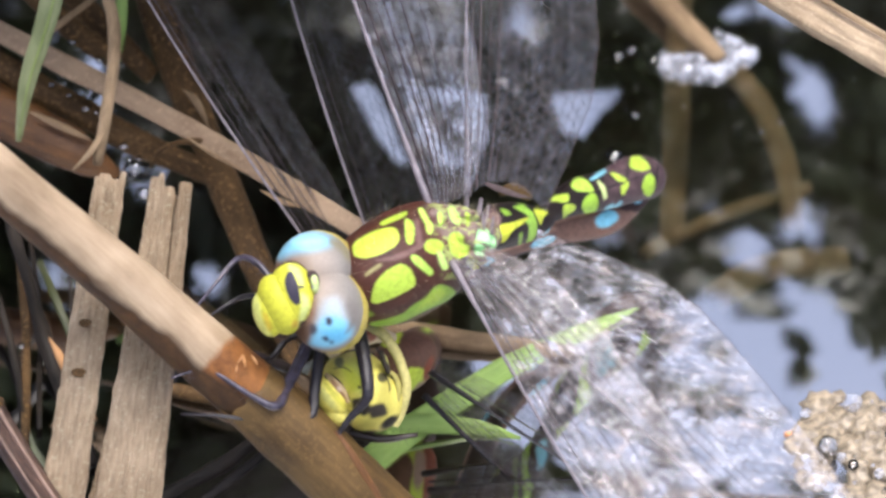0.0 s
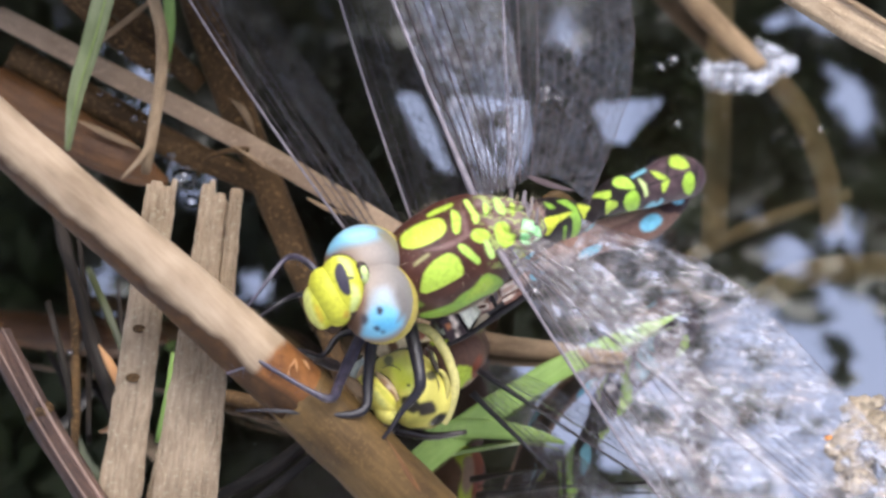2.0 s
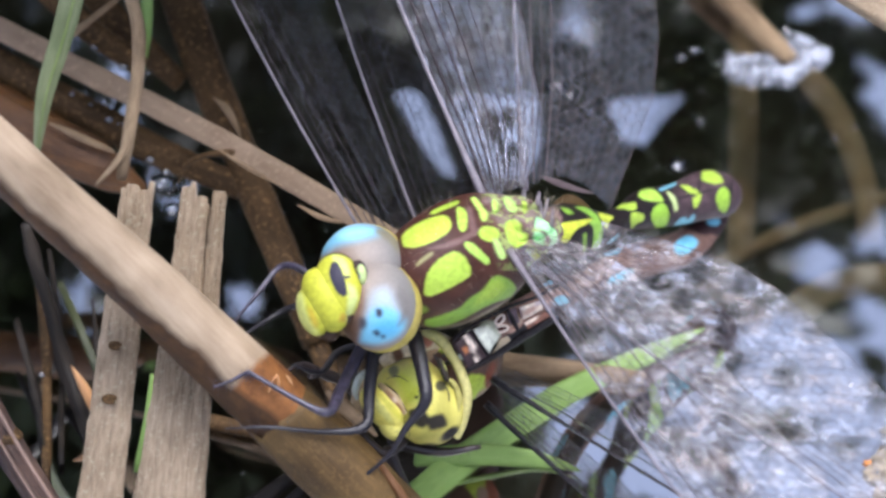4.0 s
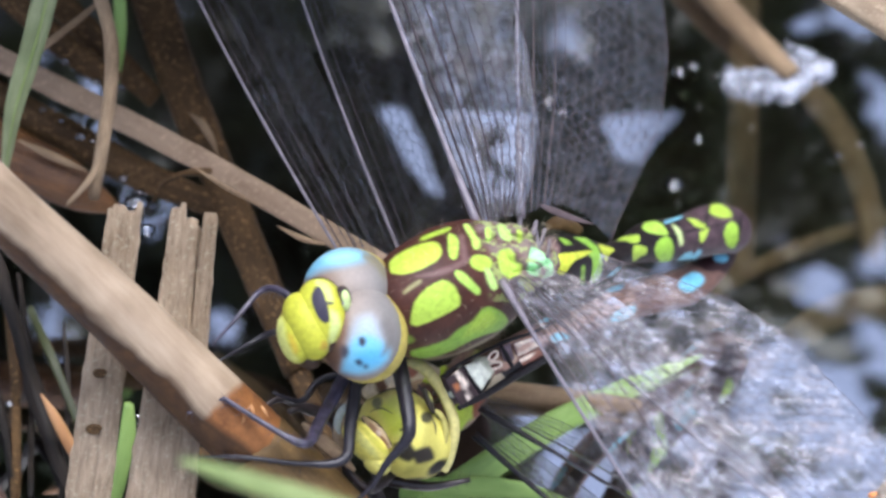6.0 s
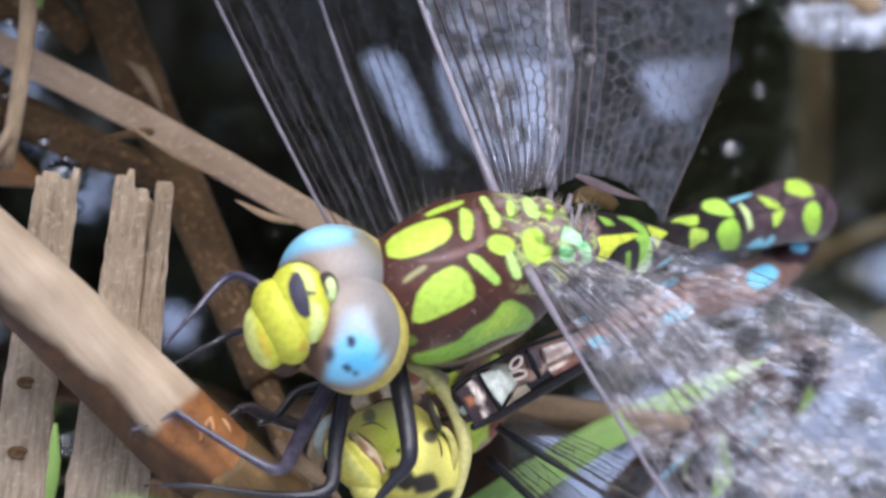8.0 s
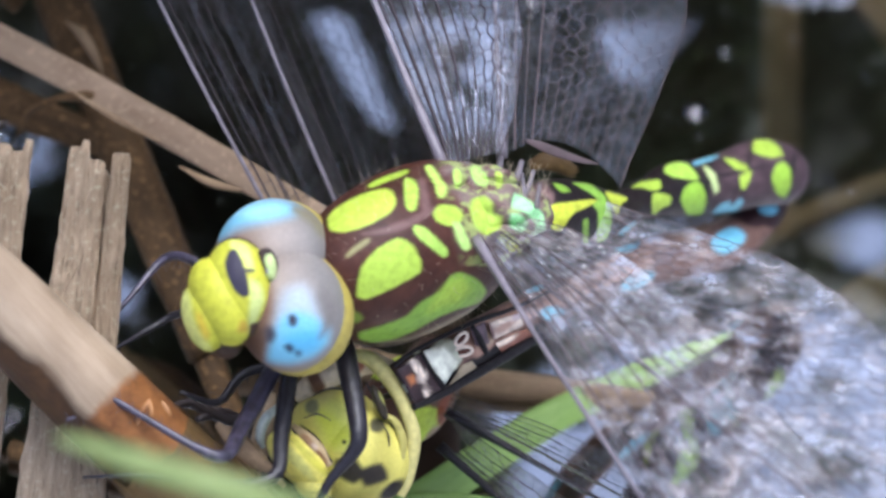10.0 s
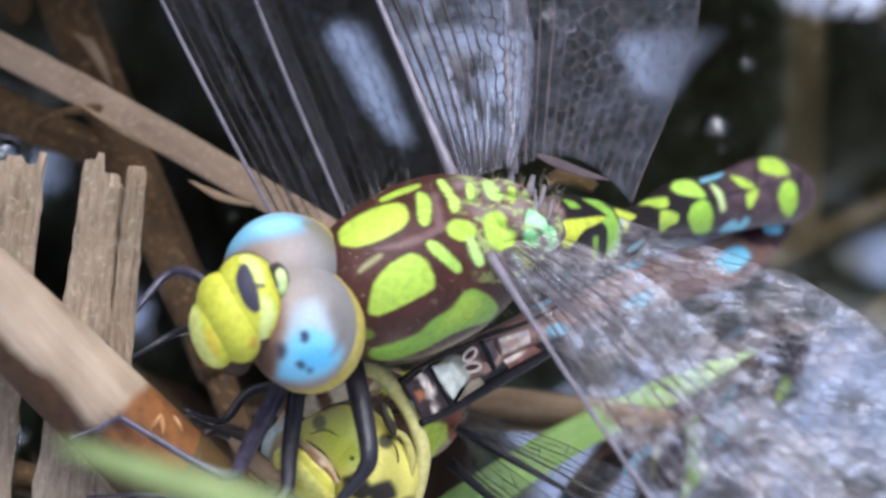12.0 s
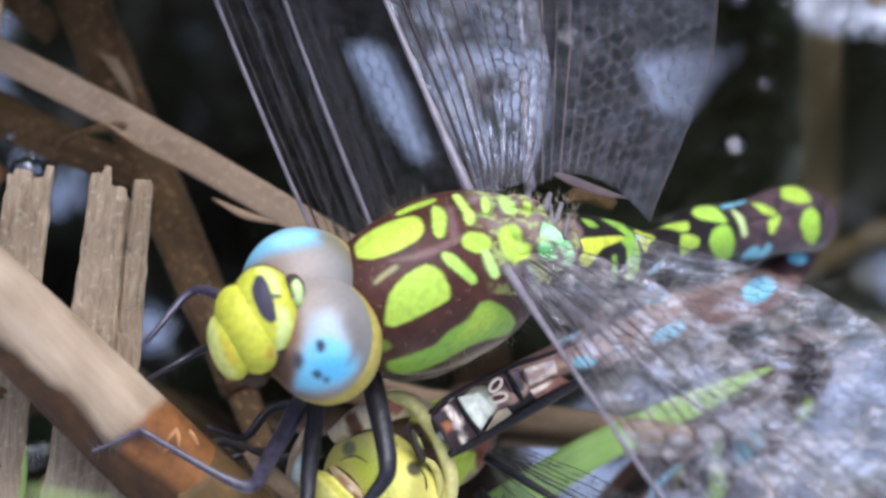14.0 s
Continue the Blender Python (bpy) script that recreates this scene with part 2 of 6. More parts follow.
# Lighter copy of the black leg with its mauve sheen put into the colour.
LEG_SHEEN = plain("sheen_black_leg", (0.036, 0.030, 0.046), 0.36, 0.6, 0.7, 1800.0)
INK = plain("black_horn", (0.010, 0.008, 0.009), 0.55, 0.2, 0.4, 3000.0)
CLAW = plain("dark_brown_leg", (0.024, 0.016, 0.014), 0.4, 0.5)
VEIN = plain("dark_vein", (0.034, 0.024, 0.025), 0.5, 0.25)
VEIN_MID = plain("brown_vein", (0.075, 0.052, 0.050), 0.45, 0.4)
VEIN_PALE = plain("tan_vein", (0.14, 0.12, 0.13), 0.4, 0.5)
HAIR = plain("pale_hair", (0.45, 0.38, 0.26), 0.6, 0.3)
# Haze and tint differ by wing to paint in the sky glare each catches.
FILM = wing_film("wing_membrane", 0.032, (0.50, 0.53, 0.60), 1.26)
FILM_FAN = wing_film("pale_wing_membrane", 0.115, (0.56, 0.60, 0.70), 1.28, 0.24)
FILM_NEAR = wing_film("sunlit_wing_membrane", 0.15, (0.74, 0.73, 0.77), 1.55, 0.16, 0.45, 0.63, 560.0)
FILM_DULL = wing_film("dull_wing_membrane", 0.014, (0.42, 0.40, 0.40), 1.09)
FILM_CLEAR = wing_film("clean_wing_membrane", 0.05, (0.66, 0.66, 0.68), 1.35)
WATER_MAT = water_material()
MUD = plain("pond_mud", (0.022, 0.016, 0.010), 0.8, 0.2, 0.6, 60.0)
FOAM = plain("wet_foam_skin", (0.22, 0.18, 0.125), 0.45, 0.5, 0.6, 1500.0)
ORANGE_FLECK = plain("orange_fleck", (0.60, 0.22, 0.03), 0.4, 0.4)
SPECK = plain("pale_dust", (0.36, 0.35, 0.33), 0.4, 0.5)
BUBBLE = bubble_material()
LEAF = plain("tree_leaf", (0.035, 0.05, 0.018), 0.5, 0.4, 0.4, 20.0)
TRUNK = plain("tree_bark", (0.10, 0.08, 0.06), 0.8, 0.2, 0.4, 20.0)


# ---- mesh helpers ----
def finish(ob, smooth=True):
    for p in ob.data.polygons:
        p.use_smooth = smooth
    return ob


def link_mesh(name, bm, material, parent=None, label="", origin=None, smooth=True):
    """One mesh object; its points are moved so that origin is its zero."""
    me = bpy.data.meshes.new(name)
    o = origin if origin is not None else Vector((0, 0, 0))
    bmesh.ops.translate(bm, verts=bm.verts, vec=-o)
    bm.to_mesh(me)
    bm.free()
    for mm in material if isinstance(material, (list, tuple)) else [material]:
        me.materials.append(mm)
    ob = new(name, me)
    if parent is not None:
        ob.parent = parent
    else:
        ob.location = o
    if label:
        tagged(ob, label)
    return finish(ob, smooth)


def part(name, bm, material, parent, label="", smooth=True):
    """A mesh under a thing; its points are given in the place and stored in the thing's space."""
    top = parent
    while top.parent:
        top = top.parent
    return link_mesh(name, bm, material, parent, label, top.location.copy(), smooth)


def holder(name, at, label, category, group=""):
    ob = new(name)
    ob.empty_display_size = 0.005
    ob.location = at
    return tagged(ob, label, category, group)


def spline(pts, n):
    """Catmull-Rom through tuples of equal length; n steps for each span."""
    p = [np.array(q, float) for q in pts]
    p = [2 * p[0] - p[1]] + p + [2 * p[-1] - p[-2]]
    out = []
    for i in range(1, len(p) - 2):
        for j in range(n):
            t = j / n
            a, b, c, d = p[i - 1], p[i], p[i + 1], p[i + 2]
            out.append(0.5 * (2 * b + (c - a) * t + (2 * a - 5 * b + 4 * c - d) * t * t + (3 * b - a - 3 * c + d) * t ** 3))
    out.append(p[-2])
    return out


def tube(bm, rows, seg=12, n=6, flat=1.0, facing=None, wobble=0.0, groove=0.0, caps=True, mat=0, mats=None, ragged=0.0):
    """A stalk through rows of (place, radius in mm); flat squeezes it along facing. Writes a UV layer in mm."""
    face_dir = facing if facing is not None else AX_W
    uv = bm.loops.layers.uv.verify()
    line = spline([(*p, r) for p, r in rows], n)
    seed = random.random() * 100
    rings, dist, spans = [], 0.0, []
    for i, q in enumerate(line):
        p, r = Vector(q[:3]), max(q[3], 0.005) / 1000
        a = Vector(line[max(i - 1, 0)][:3])
        b = Vector(line[min(i + 1, len(line) - 1)][:3])
        t = (b - a).normalized()
        if i:
            dist += (p - Vector(line[i - 1][:3])).length * 1000
        s = t.cross(face_dir)
        s = s.normalized() if s.length > 1e-6 else t.orthogonal().normalized()
        f = s.cross(t).normalized()
        ring = []
        for k in range(seg):
            ang = 2 * math.pi * k / seg
            rr = r * (1 + wobble * noise.noise(Vector((dist * 0.35 + seed, 2.0 * math.cos(ang), 2.0 * math.sin(ang)))))
            rr *= 1 + groove * (math.cos(ang * 7 + seed) * 0.6 + math.cos(ang * 11 + 2 * seed) * 0.4)
            off = t * 0.0
            if ragged and i in (0, len(line) - 1):
                off = t * (ragged / 1000 * noise.noise(Vector((seed, 3 * math.cos(ang), 3 * math.sin(ang)))))
            ring.append(bm.verts.new(p + off + (s * math.cos(ang) + f * math.sin(ang) * flat) * rr))
        rings.append(ring)
        spans.append((dist, 2 * math.pi * r * 1000))
    for i in range(len(rings) - 1):
        for k in range(seg):
            k2 = (k + 1) % seg
            fc = bm.faces.new((rings[i][k], rings[i][k2], rings[i + 1][k2], rings[i + 1][k]))
            fc.material_index = mats(i / (len(rings) - 1)) if mats else mat
            for lo, (d, c) in zip(fc.loops, ((spans[i][0], k), (spans[i][0], k + 1), (spans[i + 1][0], k + 1), (spans[i + 1][0], k))):
                lo[uv].uv = (d + seed, c / seg * spans[i][1] + seed)
    if caps:
        for ring, flip in ((rings[0], True), (rings[-1], False)):
            fc = bm.faces.new(ring[::-1] if flip else ring)
            fc.material_index = mat
            for lo in fc.loops:
                lo[uv].uv = (lo.vert.co.x * 1000, lo.vert.co.y * 1000)
    return bm


def blob(bm, centre, axes, nu=28, nv=18, power=1.0, lump=0.0):
    """An egg with three half-axis vectors (metres)."""
    seed = random.random() * 50
    rings = []
    for i in range(nv + 1):
        th = math.pi * i / nv
        ring = []
        for k in range(nu):
            ph = 2 * math.pi * k / nu
            d = Vector((math.sin(th) * math.cos(ph), math.sin(th) * math.sin(ph), math.cos(th)))
            d = Vector([math.copysign(abs(x) ** power, x) for x in d])
            s = 1 + lump * noise.noise(d * 2 + Vector((seed, 0, 0)))
            ring.append(centre + (axes[0] * d.x + axes[1] * d.y + axes[2] * d.z) * s)
            if i in (0, nv):
                break
        rings.append([bm.verts.new(q) for q in ring])
    for i in range(nv):
        a, b = rings[i], rings[i + 1]
        for k in range(nu):
            k2 = (k + 1) % nu
            if len(a) == 1:
                bm.faces.new((a[0], b[k], b[k2]))
            elif len(b) == 1:
                bm.faces.new((a[k], b[0], a[k2]))
            else:
                bm.faces.new((a[k], b[k], b[k2], a[k2]))
    bmesh.ops.recalc_face_normals(bm, faces=bm.faces)
    return bm


def ring_of(pts, n=4):
    """A smooth closed outline through a few corners."""
    p = [np.array(q, float) for q in pts]
    m = len(p)
    out = []
    for i in range(m):
        a, b, c, d = p[i - 1], p[i], p[(i + 1) % m], p[(i + 2) % m]
        for j in range(n):
            t = j / n
            out.append(0.5 * (2 * b + (c - a) * t + (2 * a - 5 * b + 4 * c - d) * t * t + (3 * b - a - 3 * c + d) * t ** 3) * 0.6 + (b * (1 - t) + c * t) * 0.4)
    return out


def depth_in(q, outline):
    """How deep points lie inside a closed outline, in mm; negative outside."""
    far, odd = np.full(len(q), 1e9), np.zeros(len(q), bool)
    for a, b in zip(outline, outline[1:] + outline[:1]):
        e = b - a
        t = np.clip(((q - a) @ e) / max(e @ e, 1e-12), 0, 1)
        far = np.minimum(far, np.linalg.norm(q - a - t[:, None] * e, axis=1))
        if abs(e[1]) > 1e-12:
            odd ^= ((a[1] > q[:, 1]) != (b[1] > q[:, 1])) & (q[:, 0] < a[0] + (q[:, 1] - a[1]) * e[0] / e[1])
    return np.where(odd, far, -far)


def paint(bm, base, marks, rim=0.12):
    """Stores the skin pattern: base colour or function, then marks, softly edged.
    A mark is (u, v, half-length, half-width, degrees, colour), or (corners, colour) with an optional softness in mm."""
    lay = bm.verts.layers.float_color.new("pattern")
    at = [grid(vert.co) for vert in bm.verts]
    g = np.array([(p.x, p.y) for p in at])
    c = np.array([base(p) if callable(base) else base for p in at], float)
    wob = np.array([noise.noise(p * 0.9) * 0.28 + noise.noise(p * 2.6) * 0.12 for p in at])
    for m in marks:
        if len(m) == 6:
            u, v, ru, rv, deg, col = m
            a = radians(deg)
            du, dv = g[:, 0] - u, g[:, 1] - v
            d = np.hypot((du * math.cos(a) + dv * math.sin(a)) / ru, (-du * math.sin(a) + dv * math.cos(a)) / rv) + wob * 0.6
            soft = min(0.45 if rim < 0.4 else 0.7, rim / min(ru, rv))
            k = np.clip((1 + soft - d) / (2 * soft), 0, 1)
        else:
            soft = m[2] if len(m) > 2 else 0.07
            k = np.clip(0.5 + (depth_in(g, ring_of(m[0])) + wob * 0.12) / (2 * soft), 0, 1)
        k = (k * k * (3 - 2 * k))[:, None]
        c = c * (1 - k) + np.array(m[-1] if len(m) == 6 else m[1]) * k
    for vert, col in zip(bm.verts, c):
        vert[lay] = (*col, 1)
    return bm


# ---- setting: pond bed, water, trees that the water mirrors ----
def ground():
    bm = bmesh.new()
    rings = []
    for r, z in ((0.05, -0.042), (0.3, -0.045), (1.0, -0.06), (2.2, -0.06), (2.8, 0.02), (4, 0.12), (12, 0.2), (60, 0.3), (400, 0.3), (1500, 0.3)):
        rings.append([bm.verts.new((r * math.cos(a * math.pi / 24), r * math.sin(a * math.pi / 24), WATER + z + 0.02 * (0.05 < r < 500) * 0.1 * random.uniform(-1, 1))) for a in range(48)])
    bm.faces.new(rings[0])
    for a, b in zip(rings, rings[1:]):
        for k in range(48):
            bm.faces.new((a[k], b[k], b[(k + 1) % 48], a[(k + 1) % 48]))
    tagged(link_mesh("ground", bm, MUD), "dark brown mud of the pond bed and bank", "ground", kind="structure")


# lifts of the water's skin where stalks and debris break it: place u v, radius mm, height mm
RIPPLES = [(23.26, 12.92, 1.76, 0.98, 0), (16.04, 5.50, 0.47, 0.47, 0), (20.14, 14.48, 0.62, 0.62, 0), (27.16, 7.45, 0.78, 0.78, 0), (-21.62, 4.33, 0.94, 0.94, 0), (-27.48, 10.19, 1.17, 0.78, 0), (17.80, 8.82, 0.31, 0.31, 0)]


def water():
    bm = bmesh.new()
    n, half = 220, 0.075
    cut = []
    for u, v, ru, rv, _ in RIPPLES:
        w = (WATER * 1000 - v * AX_V.z) / AX_W.z
        p = V(u, v, w)
        cut.append((p.x, p.y, ru / 1000, rv / 1000))
    vs = []
    for j in range(n + 1):
        row = []
        for i in range(n + 1):
            x, y = -half + 2 * half * i / n, -half + 2 * half * j / n
            z = 0.00012 * noise.noise(Vector((x * 55, y * 40, 0)))
            for cx, cy, rx, ry in cut:
                d = math.hypot((x - cx) / rx, (y - cy) / ry / 1.5)
                z += 0.00022 * math.exp(-d * d * 1.3) * math.cos(d * 3.2)
            e = min(1, (half - max(abs(x), abs(y))) / 0.015)
            row.append(bm.verts.new((x, y, WATER + z * e)))
        vs.append(row)
    for j in range(n):
        for i in range(n):
            bm.faces.new((vs[j][i], vs[j][i + 1], vs[j + 1][i + 1], vs[j + 1][i]))
    edge = [vs[0][i] for i in range(n)] + [vs[j][n] for j in range(n)] + [vs[n][n - i] for i in range(n)] + [vs[n - j][0] for j in range(n)]
    m = len(edge)
    far = [bm.verts.new((v.co.x / half * 2.6, v.co.y / half * 2.6, WATER)) for v in edge]
    for k in range(m):
        bm.faces.new((edge[k], far[k], far[(k + 1) % m], edge[(k + 1) % m]))
    ob = link_mesh("water", bm, WATER_MAT)
    ob.visible_shadow = False
    tagged(ob, "dark still pond water mirroring a pale sky", "water", kind="structure")


# openings among the leaves and stems across them: u v half-sizes turn, as they mirror in the water
GAPS_HIGH = [(8.59, 16.24, 0.39, 0.62, 30), (9.99, 14.64, 0.39, 0.23, 0), (23.26, -13.62, 13.66, 6.83, 0), (30.09, -0.16, 1.17, 0.70, -25), (26.46, -2.11, 0.78, 1.01, 0)]
GAPS_LOW = [(29.51, -6.21, 2.19, 0.47, -12), (17.80, -0.62, 1.72, 0.78, -8), (32.32, 9.99, 1.17, 1.41, 20), (29.70, 16.82, 1.17, 0.55, -20), (8.82, -15.18, 3.51, 2.34, 30), (-16.08, -4.64, 0.62, 1.17, 30), (-21.82, 3.94, 0.78, 1.56, 0), (-24.75, 12.14, 0.55, 1.17, 0), (6.48, -10.69, 2.34, 1.01, 20), (25.60, 16.63, 0.78, 0.31, 0), (-25.53, 9.21, 1.17, 0.47, 0), (-28.26, -4.64, 0.47, 1.56, 10)]
GAPS = GAPS_HIGH + GAPS_LOW
# wide openings with straight edges, where the bright sky shows: corners u v, as they mirror in the water
PANES = [[(-5.4, 11.1), (-3.4, 11.0), (-1.9, 7.4), (-0.7, 3.9), (-1.6, 4.2), (-3.5, 7.0)], [(-0.7, 10.85), (5.75, 10.65), (5.95, 7.0), (4.7, 4.4), (2.3, 4.0), (0.6, 5.7), (-0.3, 8.2)], [(11.3, 10.5), (16.6, 10.75), (15.2, 9.2), (14.0, 7.5), (12.3, 7.7)]]
BARS = [(14.28, -13.04, 5.85, 0.31, -32), (25.21, -14.01, 6.64, 0.23, -28), (20.14, -8.55, 4.68, 0.12, -18), (29.12, -9.72, 0.23, 2.73, 12), (24.04, -4.64, 2.73, 0.16, 15)]


def inside(u, v, marks, wob, grow):
    for gu, gv, ru, rv, deg in marks:
        a = radians(deg)
        du, dv = u - gu, v - gv
        if math.hypot((du * math.cos(a) + dv * math.sin(a)) / (ru + grow), (-du * math.sin(a) + dv * math.cos(a)) / (rv + grow)) < 1 + wob:
            return True
    return False


def to_pane(u, v):
    """How far outside the straight-edged openings a place lies, in mm; negative inside."""
    return -max(depth_in(np.array([(u, v)]), [np.array(q, float) for q in p])[0] for p in PANES)


def bush():
    """A leafy bush that overhangs the water from the far side, out of sight but for its mirror image."""
    top = holder("bush", Vector((0.1, 0.45, WATER)), "dark leafy bush overhanging the pond", "bush")
    bm = bmesh.new()
    rng = random.Random(7)
    for k in range(12):
        x = -0.3 + 0.055 * k
        tube(bm, [(Vector((x * 0.4 + 0.1, 0.45 + rng.uniform(-.05, .05), WATER - 0.05)), 5), (Vector((x * 0.8, 0.35, 0.10)), 4), (Vector((x, 0.17, 0.10 + rng.uniform(0, 0.08))), 1.5)], 8, 6, wobble=0.1)
    part("branches", bm, TRUNK, top)
    bm = bmesh.new()
    eye = Vector((0, AX_W.y, 2 * WATER - AX_W.z))

    def blocks(c, grow):
        """Whether a leaf at c would hide an opening in the mirror."""
        q = grid(eye + (c - eye) * ((WATER - eye.z) / (c.z - eye.z)))
        return inside(q.x, q.y, GAPS, 0.0, grow) or to_pane(q.x, q.y) < grow

    for k in range(49000):
        near = k < 38000
        if near:
            u0, v0, size = rng.uniform(-58, 62), rng.uniform(-38, 36), rng.uniform(0.0012, 0.0026)
            reach = 0.085 + rng.uniform(-0.012, 0.02)
            if k % 4 == 0:
                u0, v0 = rng.uniform(-9, 19), rng.uniform(1, 14)
            if -9 < u0 < 19 and 1 < v0 < 14:
                reach = (36 - v0) / 1000 + rng.uniform(0, 0.012)
        else:
            u0, v0, reach, size = rng.gauss(0, 190), rng.gauss(40, 120), 0.12 + rng.uniform(0, 0.35), rng.uniform(0.008, 0.02)
        if near and u0 > 8 and v0 < -21:
            continue
        w0 = (WATER * 1000 - v0 * AX_V.z) / AX_W.z
        p = V(u0, v0, w0)
        if near:
            wob = 0.22 * noise.noise(Vector((u0 * 0.35, v0 * 0.35, 1)))
            if inside(u0, v0, GAPS, wob, size * 550) and not inside(u0, v0, BARS, wob, 0):
                continue
            if -12 < u0 < 22 and -2 < v0 < 16:
                room = to_pane(u0, v0)
                if room < 0.25 and not (u0 < 9 and rng.random() < 0.02):
                    continue
                size = min(size, max(0.0004, abs(room) / 900))
        elif -82 < u0 < 86 and -60 < v0 < 60:
            continue
        c = p + (p - eye).normalized() * reach
        if c.z < (-0.016 if near else 0.012) or grid(c).y < (27 if near else 44) or (not near and c.z > 0.75 * c.y):
            continue
        nrm = Vector((rng.uniform(-1, 1), rng.uniform(-1.6, -0.2), rng.uniform(-1, 1))).normalized()
        t = Matrix.Rotation(rng.uniform(0, 6.28), 3, nrm) @ nrm.orthogonal().normalized()
        s = nrm.cross(t)
        bm.faces.new([bm.verts.new(q) for q in (c - t * size, c + s * size * 0.5, c + t * size, c - s * size * 0.5)])
    # unseen leaves added over the straw to keep it in shade
    for k in range(7200):
        c = V(rng.uniform(-70, 10), rng.uniform(27, 62), rng.uniform(-48, 2))
        if c.z < 0.008:
            continue
        size = rng.uniform(0.0018, 0.0035)
        if blocks(c, size * 700):
            continue
        nrm = Vector((rng.uniform(-1, 1), rng.uniform(-1, 1), rng.uniform(0.2, 1.2))).normalized()
        t = Matrix.Rotation(rng.uniform(0, 6.28), 3, nrm) @ nrm.orthogonal().normalized()
        s = nrm.cross(t)
        bm.faces.new([bm.verts.new(q) for q in (c - t * size, c + s * size * 0.5, c + t * size, c - s * size * 0.5)])
    part("foliage", bm, LEAF, top, smooth=False)


ground()
water()
bush()


# ---- reeds, straw and blades ----
def afloat(rows):
    """Lifts what would dip under the water up to its skin."""
    return [(p + AX_W * (max(0.0, WATER + 0.0005 - p.z) / AX_W.z), r) for p, r in rows]


def stalk(name, rows, material, label, category="reed", group="", flat=1.0, wobble=0.08, groove=0.03, seg=14, n=6, parts=None, facing=None, ragged=0.4):
    if material is not SUNK:
        rows = afloat(rows)
    bm = bmesh.new()
    tube(bm, rows, seg, n, flat, facing, wobble, groove, ragged=ragged)
    return tagged(link_mesh(name, bm, material, origin=rows[0][0].copy()), label, category, group)


def stalk_with(name, rows, material, label, extras, category="reed", group="dead stalks", flat=0.8, wobble=0.1, groove=0.05, seg=18):
    """A stalk whose peeling shreds, nodes or ribs are parts of their own: extras of (name, rows, material, flat)."""
    top = holder(name, rows[0][0].copy(), label, category, group)
    for pname, prows, pmat, pflat in [("stem", rows, material, flat)] + extras:
        bm = bmesh.new()
        tube(bm, prows, seg, 7, pflat, None, wobble, groove, ragged=0.4)
        part(pname, bm, pmat, top)
    return top


def perch():
    """The stout reed stem on which the pair holds fast: pale tube, rusty node, golden sheath."""
    top = holder("reed_perch", V(-14.94, -11.63, 3), "stout leaning reed stem, pale above a rusty node", "reed")
    bm = bmesh.new()
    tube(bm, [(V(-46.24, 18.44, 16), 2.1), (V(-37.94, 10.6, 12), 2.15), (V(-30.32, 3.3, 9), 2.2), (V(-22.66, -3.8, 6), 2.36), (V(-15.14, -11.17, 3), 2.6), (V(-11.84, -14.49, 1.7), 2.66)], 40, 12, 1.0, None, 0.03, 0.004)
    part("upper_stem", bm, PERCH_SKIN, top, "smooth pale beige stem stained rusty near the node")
    bm = bmesh.new()
    tube(bm, [(V(-13.70, -12.61, 2.5), 2.69), (V(-9.71, -16.65, 1), 2.85), (V(-3.29, -23.43, -2), 2.8), (V(2.98, -29.77, -5), 2.7)], 40, 10, 1.0, None, 0.05, 0.010, ragged=1.6)
    part("lower_sheath", bm, REED_GOLD, top, "golden brown sheath")
    bm = bmesh.new()
    for a, d in ((V(-13.75, -9.85, 5.75), (-0.55, -0.75, 0.05)), (V(-13.75, -9.85, 5.75), (0.10, -1.0, 0.0)), (V(-13.1, -9.95, 5.6), (0.45, -0.75, -0.1)), (V(-14.3, -10.7, 5.6), (-0.1, -0.5, 0.0))):
        tube(bm, [(a, 0.05), (a + V(*d) * 0.5 + V(0.05, 0, 0.06), 0.10), (a + V(*d), 0.03)], 8, 4)
    tagged(part("node_fibre", bm, REED_RUST, top), kind="stuff")
    bm = bmesh.new()
    tube(bm, [(V(-10.29, -11.19, 1.2), 0.15), (V(-9.5, -11.9, 1.3), 0.4), (V(-8.6, -12.7, 1.2), 0.5), (V(-7.6, -13.6, 0.8), 0.35), (V(-6.7, -14.5, 0.4), 0.12)], 16, 8, 0.6, None, 0.4, 0.05)
    part("torn_edge", bm, STRAW_GREY, top, "torn tan edge of the sheath")
    return top


